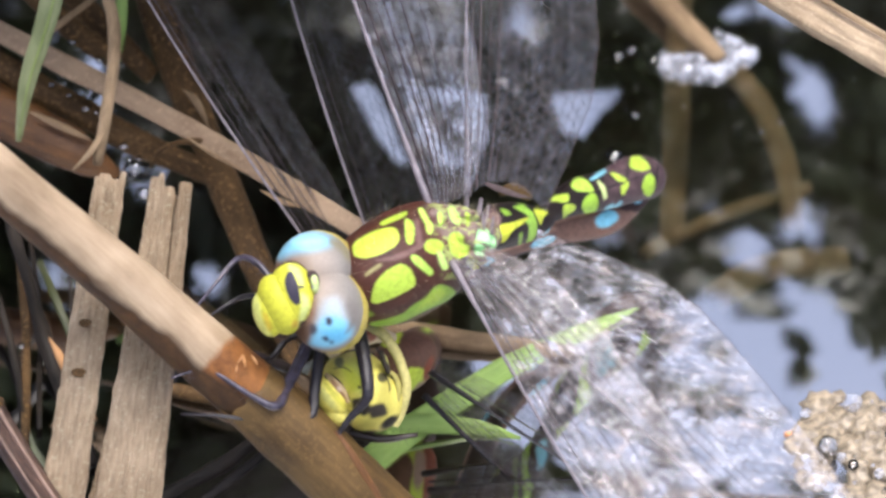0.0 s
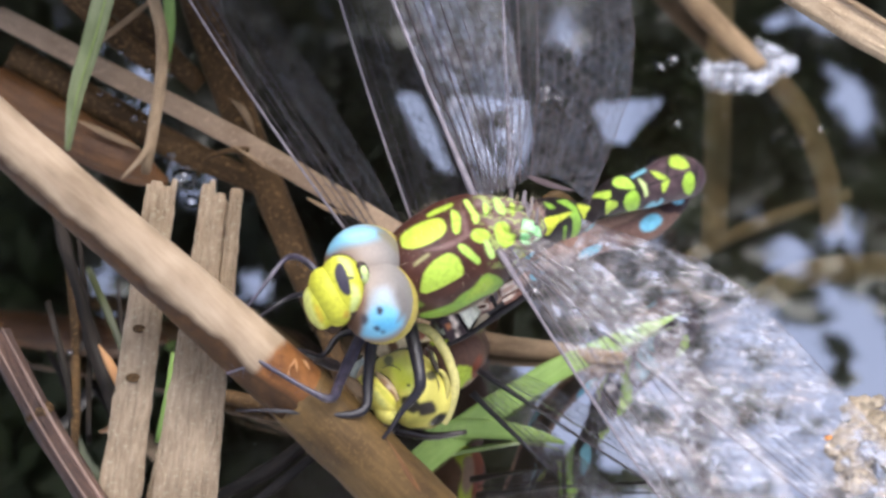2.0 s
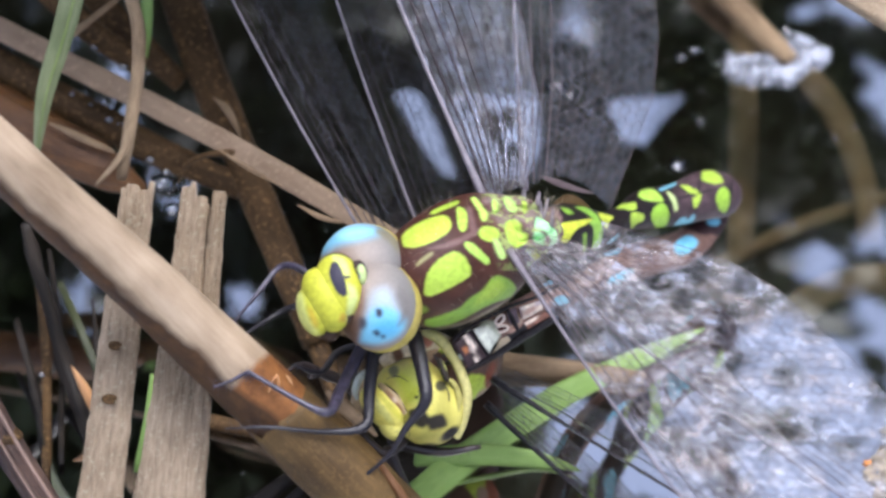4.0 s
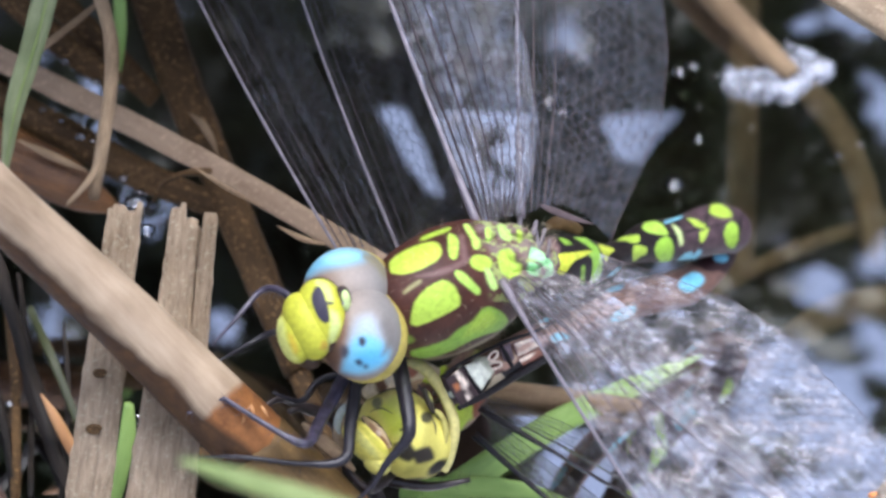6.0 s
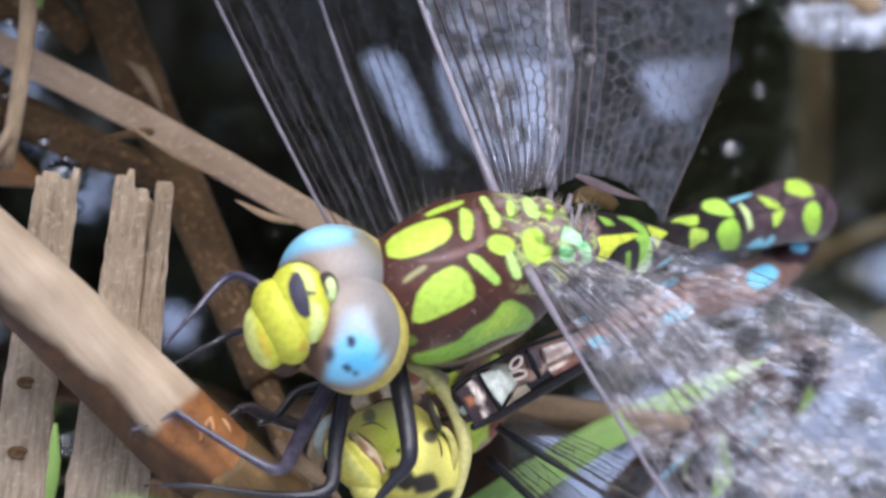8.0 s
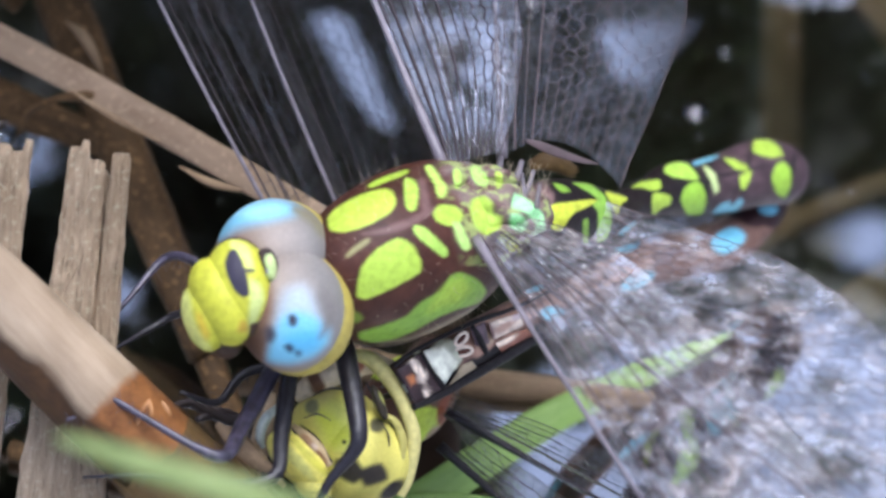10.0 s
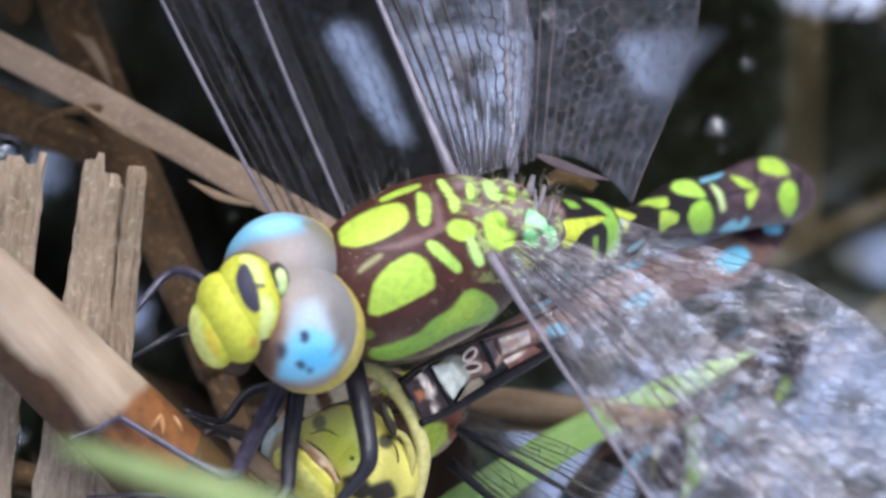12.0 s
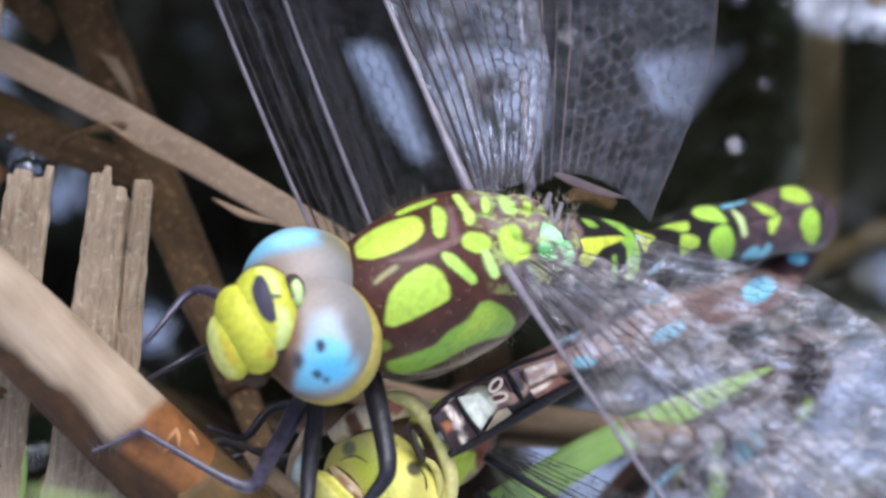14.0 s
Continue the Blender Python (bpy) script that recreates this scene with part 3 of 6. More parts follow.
def broken_reed():
    """A snapped, split dead reed: upright slats with torn tops."""
    top = holder("broken_reed", V(-21.11, -18.15, -13), "snapped dead reed split into upright grey-tan slats", "reed")

    def slat(a, b, ra, rb, thick, jag, seed):
        """A flat torn strip between two places, half-widths in mm, with a splintered top."""
        rng = random.Random(seed)
        bm = bmesh.new()
        uv = bm.loops.layers.uv.verify()
        d = (b - a).normalized()
        side = d.cross(AX_W).normalized()
        out = side.cross(d).normalized()
        if out.dot(AX_W) < 0:
            out = -out
        nx, ny, length = 18, 44, (b - a).length
        tops = []
        level = rng.uniform(-1, 1)
        for i in range(nx + 1):
            if rng.random() < 0.22:
                level = rng.uniform(-1, 1)
            tops.append((level + rng.uniform(-0.08, 0.08)) * jag / 1000)
        ridge = [rng.uniform(-1, 1) for _ in range(nx + 1)]
        layers = []
        for sgn in (1, -1):
            rows = []
            for j in range(ny + 1):
                t = j / ny
                half = (ra + (rb - ra) * t) / 1000
                half *= 1 + 0.05 * noise.noise(Vector((seed, t * 9, 0)))
                row = []
                for i in range(nx + 1):
                    x = -1 + 2 * i / nx
                    bulge = thick / 1000 * (1 - 0.75 * x ** 4) * sgn + (0.035 * ridge[i] + 0.16 * noise.noise(Vector((i * 0.9, t * 12, seed))) + 0.10 * noise.noise(Vector((i * 1.7, t * 40, seed)))) / 1000
                    edge = 0.00014 * noise.noise(Vector((seed + i, t * 60, 3)))
                    row.append(bm.verts.new(a + d * (length * t + tops[i] * (1 - t) ** 6) + side * (x * half + edge) + out * bulge))
                rows.append(row)
            layers.append(rows)
        faces = []
        for rows, flip in zip(layers, (False, True)):
            for j in range(ny):
                for i in range(nx):
                    q = [rows[j][i], rows[j][i + 1], rows[j + 1][i + 1], rows[j + 1][i]]
                    faces.append((bm.faces.new(q[::-1] if flip else q), i, j))
        f, k = layers
        for j in range(ny):
            bm.faces.new((f[j][0], f[j + 1][0], k[j + 1][0], k[j][0]))
            bm.faces.new((k[j][nx], k[j + 1][nx], f[j + 1][nx], f[j][nx]))
        for i in range(nx):
            bm.faces.new((f[0][i], k[0][i], k[0][i + 1], f[0][i + 1]))
            bm.faces.new((k[ny][i], f[ny][i], f[ny][i + 1], k[ny][i + 1]))
        bmesh.ops.recalc_face_normals(bm, faces=bm.faces)
        for fc in bm.faces:
            for lo in fc.loops:
                r = lo.vert.co - a
                lo[uv].uv = (r.dot(d) * 1000 + seed * 3, r.dot(side) * 1000 + seed)
        return part("slat", bm, SLAT, top)

    first = slat(V(-23.55, 3.70, 1), V(-25.88, -24.6, -2), 1.2, 1.8, 0.45, 0.5, 1)
    for at, r in ((V(-24.75, -7.95, 0.35), 0.30), (V(-25.0, -11.84, -0.05), 0.36)):
        bm = bmesh.new()
        tube(bm, [(at + V(1.3 * r * math.cos(k * 0.7), 0.7 * r * math.sin(k * 0.7), 0), 0.13) for k in range(9)], 8, 3)
        blob(bm, at - AX_W * 0.00012, (AX_U * r * 1.2 / 1000, AX_V * r * 0.6 / 1000, AX_W * 0.0001), 14, 8)
        part("scar", bm, BARK_DARK, first, "small dark scar")
    slat(V(-19.40, 3.47, 2), V(-21.35, -24.60, -2), 0.95, 2.15, 0.5, 0.6, 2)
    slat(V(-17.64, 3.08, 2.3), V(-19.05, -24.6, -2.3), 0.5, 1.0, 0.4, 0.4, 3)
    slat(V(-18.63, 2.18, 1.2), V(-19.75, -24.6, -3), 0.6, 1.2, 0.4, 0.6, 4)
    slat(V(-21.8, -13.2, -2), V(-23.3, -24.6, -3), 0.25, 0.9, 0.3, 0.5, 5)
    return top


PERCH = perch()
STUB = broken_reed()

# what lies behind, over the water
stalk_with("straw_leaf", [(V(-37.33, 16.75, -24), 0.85), (V(-28.88, 12.50, -22), 0.85), (V(-19.25, 7.75, -19), 0.85), (V(-10.46, 2.85, -15), 0.85), (V(-3.32, -1.35, -12), 0.8)], LEAF_TAN, "flat tan dead reed leaf lying across other stalks", [
    ("torn_splinter", [(V(-12.12, 2.26, -14.6), 0.06), (V(-10.45, 1.42, -13.8), 0.22), (V(-8.86, 0.99, -13.4), 0.1)], STRAW_GREY, 0.5),
    ("frayed_edge", [(V(-18.03, 6.39, -17.6), 0.06), (V(-15.63, 4.88, -16.6), 0.16), (V(-13.24, 3.61, -15.8), 0.05)], STRAW_GREY, 0.5)], "reed leaf", "dead leaves", 0.22, 0.06, 0.05, 20)
stalk_with("dark_stalk", [(V(-22.52, 22.60, -32), 1.55), (V(-19.84, 14.10, -29), 1.5), (V(-16.36, 5.64, -25), 1.35), (V(-13.32, -1.56, -22), 1.3), (V(-10.51, -7.92, -20), 1.2)], BARK_DARK, "dark brown speckled dead stalk leaning over water", [
    ("peeling_shred", [(V(-18.49, 10.20, -25.2), 0.05), (V(-17.55, 9.43, -24.2), 0.3), (V(-16.87, 8.23, -24.2), 0.22), (V(-16.47, 7.32, -24.4), 0.05)], STRAW_GREY, 0.4)])
stalk_with("rusty_stalk", [(V(-37.80, 11.05, -26), 1.9), (V(-31.74, 7.63, -25), 2.0), (V(-27.32, 5.33, -24), 1.7), (V(-25.4, 4.3, -24), 1.2), (V(-23.6, 3.4, -24), 0.4)], RUST_STALK, "wet rusty brown rotten reed stalk", [
    ("shred", [(V(-30.49, 8.22, -22.4), 0.1), (V(-28.08, 7.14, -22), 0.3), (V(-25.69, 6.10, -22), 0.1)], STRAW_GREY, 0.4)], flat=0.8, wobble=0.15, groove=0.02)
stalk_with("grey_stalk", [(V(-36.24, 13.67, -27), 1.1), (V(-28.99, 9.65, -26), 1.2), (V(-22.16, 6.04, -25), 1.1), (V(-14.55, 2.84, -24), 0.8)], BARK_DARK, "dark brown dead stalk half in the water", [
    ("node", [(V(-21.92, 5.92, -25), 1.1), (V(-21.60, 5.76, -25), 1.22), (V(-21.28, 5.64, -25), 1.08)], BARK_DARK, 0.7)], flat=0.7, wobble=0.1, groove=0.04)
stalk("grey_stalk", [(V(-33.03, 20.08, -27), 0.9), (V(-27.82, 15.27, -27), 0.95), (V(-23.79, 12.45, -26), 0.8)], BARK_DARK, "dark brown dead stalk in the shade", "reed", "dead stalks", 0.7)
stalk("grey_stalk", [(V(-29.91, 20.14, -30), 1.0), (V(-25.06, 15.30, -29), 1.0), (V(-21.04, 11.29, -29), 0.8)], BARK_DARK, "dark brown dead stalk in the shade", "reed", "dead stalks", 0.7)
stalk("twig", [(V(-25.17, 19.89, -17), 0.5), (V(-23.87, 15.11, -16), 0.5), (V(-24.01, 10.74, -15), 0.5), (V(-24.52, 7.17, -15), 0.48), (V(-25.06, 4.20, -16), 0.42)], TWIG, "thin crooked tan twig, frayed at its foot", "twig", "", 0.8, 0.25, 0.06)
stalk("twig", [(V(-24.52, 6.77, -15), 0.3), (V(-25.51, 5.19, -15), 0.25), (V(-26.93, 3.69, -16), 0.12)], TWIG, "thin pale split fibre of a twig", "twig")
stalk("twig", [(V(-28.77, 14.74, -18), 0.28), (V(-26.98, 16.13, -18), 0.25), (V(-24.79, 17.92, -18), 0.2)], TWIG, "thin tan side twig", "twig")
stalk("curled_tendril", [(V(-20.96, 4.02, -21), 0.1), (V(-20.26, 5.29, -20), 0.16), (V(-18.84, 5.92, -18.5), 0.2), (V(-17.24, 6.08, -18), 0.3), (V(-15.85, 6.20, -18), 0.12)], BARK_DARK, "thin dark curled shred on a leaf", "shred")
stalk_with("grass_blade", [(V(-27.86, 20.62, -14), 0.9), (V(-29.25, 15.08, -14), 0.85), (V(-30.66, 10.34, -15), 0.65), (V(-31.32, 5.99, -17), 0.25)], GRASS_OLIVE, "grey-green drooping grass blade with a pale midrib", [
    ("midrib", [(V(-27.70, 20.61, -13.7), 0.1), (V(-29.08, 15.07, -13.7), 0.1), (V(-30.53, 10.34, -14.7), 0.08), (V(-31.27, 6.19, -16.8), 0.04)], GRASS_GREY, 0.6)], "grass blade", "blades", 0.22, 0.08, 0.05)
stalk("grass_blade", [(V(-23.59, 20.06, -26), 0.45), (V(-23.47, 16.06, -26), 0.45), (V(-23.81, 12.47, -27), 0.3)], GRASS, "narrow fresh green grass blade", "grass blade", "blades", 0.3)
stalk("grass_blade", [(V(-4.90, -20.50, -12), 1.2), (V(-0.16, -16.60, -15), 1.25), (V(7.00, -11.89, -19), 1.05), (V(11.81, -9.42, -22.2), 0.8), (V(15.23, -7.87, -24), 0.5), (V(17.85, -6.72, -25.2), 0.06)], GRASS, "broad bright green grass blade bent over the water", "grass blade", "blades", 0.25)
stalk("grass_blade", [(V(-3.31, -16.14, -11), 0.7), (V(1.82, -15.96, -12), 0.8), (V(5.6, -16.3, -12.5), 0.6), (V(8.6, -17.0, -12.8), 0.12)], GRASS, "bright green grass blade low over the water", "grass blade", "blades", 0.25)
NEAR_BLADE = stalk("grass_blade", [(V(-17.11, -10.57, 75), 0.12), (V(-15.94, -10.86, 75), 0.35), (V(-13.54, -11.66, 75), 0.62), (V(-10.6, -12.54, 75), 0.75), (V(-7.9, -13.4, 75), 0.8), (V(-1.0, -15.6, 75), 0.85)], GRASS_GREY, "pale green drooping grass blade", "grass blade", "blades", 0.3)
stalk("grass_blade", [(V(-22.44, -10.23, -12), 0.35), (V(-22.59, -12.99, -12), 0.62), (V(-23.49, -17.36, -13), 0.5)], GRASS, "green grass blade behind broken reeds", "grass blade", "blades", 0.3)
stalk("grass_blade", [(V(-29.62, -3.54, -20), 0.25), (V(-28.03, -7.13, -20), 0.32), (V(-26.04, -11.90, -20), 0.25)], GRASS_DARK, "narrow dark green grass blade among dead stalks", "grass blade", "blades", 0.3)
for rows, mat, lab in (
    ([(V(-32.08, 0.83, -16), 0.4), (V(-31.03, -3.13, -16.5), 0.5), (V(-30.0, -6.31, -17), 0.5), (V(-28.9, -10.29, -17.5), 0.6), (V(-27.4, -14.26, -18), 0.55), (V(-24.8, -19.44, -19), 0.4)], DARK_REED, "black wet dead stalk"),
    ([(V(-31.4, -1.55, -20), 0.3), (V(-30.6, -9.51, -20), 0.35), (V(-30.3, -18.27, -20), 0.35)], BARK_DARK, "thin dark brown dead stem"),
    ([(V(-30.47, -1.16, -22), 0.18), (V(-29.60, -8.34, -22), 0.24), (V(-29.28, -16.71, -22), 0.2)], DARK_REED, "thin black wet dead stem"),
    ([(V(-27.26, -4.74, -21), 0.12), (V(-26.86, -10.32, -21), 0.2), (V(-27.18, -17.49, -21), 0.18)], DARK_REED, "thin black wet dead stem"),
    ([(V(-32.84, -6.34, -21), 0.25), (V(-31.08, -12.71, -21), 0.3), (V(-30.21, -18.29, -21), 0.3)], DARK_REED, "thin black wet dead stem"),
) + (
    ([(V(-28.55, -9.7, -14), 0.08), (V(-27.6, -11.3, -14), 0.38), (V(-26.2, -13.9, -14), 0.42), (V(-24.9, -16.0, -14), 0.2)], REED_RUST, "orange-brown sliver of dead leaf"),
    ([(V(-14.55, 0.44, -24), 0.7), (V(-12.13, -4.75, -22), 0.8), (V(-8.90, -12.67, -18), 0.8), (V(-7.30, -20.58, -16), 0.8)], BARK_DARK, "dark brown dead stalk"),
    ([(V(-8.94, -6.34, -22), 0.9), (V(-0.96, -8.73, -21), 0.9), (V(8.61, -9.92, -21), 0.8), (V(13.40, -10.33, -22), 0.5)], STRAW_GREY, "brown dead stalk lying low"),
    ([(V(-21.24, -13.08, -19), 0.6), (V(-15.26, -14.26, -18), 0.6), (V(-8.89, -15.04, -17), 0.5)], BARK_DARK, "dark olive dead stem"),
):
    stalk("dead_stalk", rows, mat, lab, "reed", "dead stalks", 0.8, 0.6 if mat is DARK_REED else 0.22, 0.04)
stalk_with("wet_stalk", [(V(-36.35, -8.75, -2), 1.1), (V(-32.06, -16.43, -1.5), 1.15), (V(-26.2, -25.2, -0.6), 1.1)], WET_STALK, "wet purple-brown dead stalk with glossy ridges", [
    ("ridge", [(V(-35.9, -8.3, -1.1), 0.08), (V(-31.55, -16.1, -0.6), 0.18), (V(-25.7, -24.9, 0.3), 0.12)], RIDGE_TAN, 0.7),
    ("ridge", [(V(-36.5, -9.3, -0.95), 0.06), (V(-32.3, -16.8, -0.4), 0.12), (V(-26.5, -25.5, 0.5), 0.08)], RIDGE_TAN, 0.7),
    ("node", [(V(-33.1, -14.6, -1.6), 1.12), (V(-32.9, -14.95, -1.6), 1.26), (V(-32.7, -15.3, -1.6), 1.12)], BARK_DARK, 0.85)], "reed", "dead stalks", 0.85, 0.15, 0.05)
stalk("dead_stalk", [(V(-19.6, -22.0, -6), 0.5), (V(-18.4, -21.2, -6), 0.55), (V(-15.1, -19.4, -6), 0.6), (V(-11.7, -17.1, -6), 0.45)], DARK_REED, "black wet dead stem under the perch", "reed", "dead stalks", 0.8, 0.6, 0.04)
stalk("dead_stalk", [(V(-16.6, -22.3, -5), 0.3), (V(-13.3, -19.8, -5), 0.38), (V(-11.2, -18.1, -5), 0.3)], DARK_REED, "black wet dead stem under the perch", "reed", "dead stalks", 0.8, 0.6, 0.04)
stalk("dead_stalk", [(V(-5.9, -16.4, 2.2), 0.2), (V(-4.5, -18.4, 2.0), 0.34), (V(-2.5, -21.6, 1.2), 0.34), (V(-0.6, -24.6, 0.6), 0.3)], RUST_STALK, "thin red-brown stem lying on the golden sheath", "reed", "dead stalks", 0.8)
stalk("tan_reed", [(V(15.52, 23.57, -57.6), 0.95), (V(19.63, 18.52, -52.4), 0.95), (V(23.16, 14.86, -48.6), 0.9), (V(24.69, 13.45, -47.2), 0.6)], STRAW_GREY, "tan reed stem lying on the water", "reed", "dead stalks", 0.7)
stalk_with("grooved_reed", [(V(21.61, 22.99, -14), 1.5), (V(27.52, 19.02, -13), 1.5), (V(33.81, 15.25, -12), 1.5), (V(43.99, 9.50, -10), 1.4)], STRAW, "split grooved tan reed stem", [
    ("split_edge", [(V(22.37, 23.75, -12.6), 0.1), (V(28.28, 20.02, -11.8), 0.22), (V(34.56, 16.21, -10.8), 0.2), (V(43.95, 10.87, -9), 0.15)], STRAW_GREY, 0.6)], flat=0.6, wobble=0.08, groove=0.09, seg=28)
for rows in (
    [(V(25.58, 13.33, -64), 1.0), (V(28.38, 9.56, -60), 1.05), (V(30.31, 4.57, -55), 1.0), (V(30.84, -0.37, -52), 0.9)],
    [(V(21.68, 20.84, -66), 1.1), (V(21.47, 13.31, -62), 1.1), (V(21.29, 5.82, -57), 1.1), (V(20.98, -1.19, -52), 1.0)],
    [(V(18.69, -2.42, -50), 0.6), (V(25.34, 0.86, -54), 0.6), (V(32.31, 3.13, -56), 0.55)],
    [(V(24.31, -6.08, -45), 1.2), (V(28.47, -3.64, -48), 1.3), (V(35.08, -2.83, -50), 1.2)],
    [(V(-17.05, -7.20, -30), 0.8), (V(-12.20, -11.19, -28), 0.8), (V(-7.35, -16.75, -24), 0.8)],
):
    stalk("sunken_stalk", rows, SUNK, "brown dead stalk sunk in dark water", "reed", "sunken stalks", 0.8)

stalk("leaf_scrap", [(V(-6.98, -9.77, -5), 0.15), (V(-7.37, -11.13, -4.5), 0.5), (V(-7.68, -12.70, -4.5), 0.5), (V(-7.53, -14.08, -5), 0.2)], STRAW, "pale torn scrap of dead leaf behind legs", "leaf", "", 0.4)
stalk("leaf_scrap", [(V(6.75, 2.33, -12), 0.3), (V(7.82, 2.57, -12), 0.55), (V(9.13, 1.94, -13), 0.35)], REED_GOLD, "orange-brown scrap of dead leaf", "leaf", "", 0.4)

# ---- bubbles and foam on the water ----
def on_water(u, v):
    return V(u, v, (WATER * 1000 - v * AX_V.z) / AX_W.z)


def clear_skin():
    """Thin clear bubble wall: see-through with a glossy skin."""
    m, nt, b = base_material("clear_bubble_skin")
    nt.nodes.remove(b)
    clear = nt.nodes.new("ShaderNodeBsdfTransparent")
    gloss = node(nt, "ShaderNodeBsdfGlossy", Roughness=0.05)
    fres = node(nt, "ShaderNodeFresnel", IOR=1.9)
    ms = nt.nodes.new("ShaderNodeMixShader")
    nt.links.new(fres.outputs[0], ms.inputs[0])
    nt.links.new(clear.outputs[0], ms.inputs[1])
    nt.links.new(gloss.outputs[0], ms.inputs[2])
    nt.links.new(ms.outputs[0], nt.nodes["Material Output"].inputs[0])
    return m


CLEAR_SKIN = clear_skin()


def bubble(u, v, r, label="clear air bubble on the dark water"):
    bm = bmesh.new()
    p = on_water(u, v)
    blob(bm, p, (Vector((r / 1000, 0, 0)), Vector((0, r / 1000, 0)), Vector((0, 0, r * 0.7 / 1000))), 20, 12)
    tagged(link_mesh("bubble", bm, CLEAR_SKIN, origin=p), label, "bubble", "bubbles")


for u, v, r, _, _ in ((6.97, 11.46, 0.9, 0, 0), (8.0, 10.7, 0.6, 0, 0), (16.04, 5.50, 0.70, 0.04, 0), (17.80, 8.82, 0.35, 0.04, 0), (16.43, 13.62, 0.51, 0.04, 0), (17.49, 14.17, 0.55, 0.04, 0), (19.16, 13.31, 0.31, 0.04, 0), (24.43, 15.85, 0.39, 0.04, 0), (29.51, 8.43, 0.31, 0.04, 0), (24.63, 1.01, 0.20, 0.04, 0), (-22.60, 5.31, 0.55, 0.04, 0), (-21.82, 3.75, 0.78, 0.04, 0), (-26.70, 13.31, 0.39, 0.04, 0), (-25.72, 8.43, 0.39, 0.04, 0), (-24.94, 12.14, 0.55, 0.04, 0)):
    bubble(u, v, r)


def specks():
    """Dust and pollen afloat on the water."""
    rng = random.Random(21)
    bm = bmesh.new()
    for k in range(300):
        p = on_water(rng.uniform(-20, 36), rng.uniform(-20, 19))
        r = rng.choice((0.02, 0.025, 0.03, 0.04, 0.06)) / 1000
        blob(bm, p, (Vector((r * rng.uniform(0.8, 1.8), 0, 0)), Vector((0, r, 0)), Vector((0, 0, r * 0.5))), 8, 5)
    tagged(link_mesh("floating_specks", bm, SPECK, origin=on_water(8, 0)), "pale dust specks on dark water", "dust", kind="stuff")


specks()


def drop(at, r):
    bm = bmesh.new()
    blob(bm, at, (AX_U * r / 1000, AX_V * r * 0.8 / 1000, AX_W * r * 0.7 / 1000), 14, 10)
    tagged(link_mesh("water_drop", bm, CLEAR_SKIN, origin=at), "clear water drop on wet straw", "water drop", "water drops")


for at, r in ((V(-27.28, 13.80, -22), 0.3), (V(-26.81, 13.28, -22), 0.2), (V(-25.08, 12.40, -21.5), 0.35), (V(-23.23, 11.97, -19), 0.25), (V(-26.51, 9.82, -23), 0.3), (V(-25.91, 9.42, -23), 0.25), (V(-27.51, 9.62, -23), 0.2), (V(-26.19, 8.50, -23), 0.35), (V(-28.94, 10.43, -24), 0.25), (V(-23.10, 5.62, -22), 0.35), (V(-21.90, 4.63, -22), 0.3), (V(-22.17, 3.83, -21.5), 0.9), (V(-21.45, 1.95, -21.5), 0.6), (V(-22.70, 4.43, -22), 0.25), (V(-30.92, -10.28, -17), 0.3), (V(-25.30, 8.22, -22.5), 0.2), (V(-21.70, 3.23, -22), 0.2)):
    drop(at, r)


def foam(name, u, v, ru, rv, count, size, seed, label, lift=0.4):
    """A raft of small bubbles and scum."""
    rng = random.Random(seed)
    bm = bmesh.new()
    for k in range(count):
        a, d = rng.uniform(0, 6.28), math.sqrt(rng.random())
        p = on_water(u + ru * d * math.cos(a), v + rv * d * math.sin(a)) + Vector((0, 0, lift * (1 - d) / 1000))
        r = size * rng.choice((0.35, 0.5, 0.7, 1.0, 1.5, 2.2)) / 1000
        blob(bm, p, (Vector((r * rng.uniform(0.8, 1.5), 0, 0)), Vector((0, r * rng.uniform(0.8, 1.3), 0)), Vector((0, 0, r * 0.7))), 18, 12, 1.0, 0.7)
    tagged(link_mesh(name, bm, BUBBLE, origin=on_water(u, v)), label, "foam", kind="stuff")


foam("foam", *(22.95, 12.84, 3.20, 0.94, 0)[:4], 60, 0.36, 1, "raft of clear bubbles round a reed")
foam("foam", *(25.60, 14.09, 1.41, 1.01, 0)[:4], 30, 0.42, 2, "raft of clear bubbles round a reed")


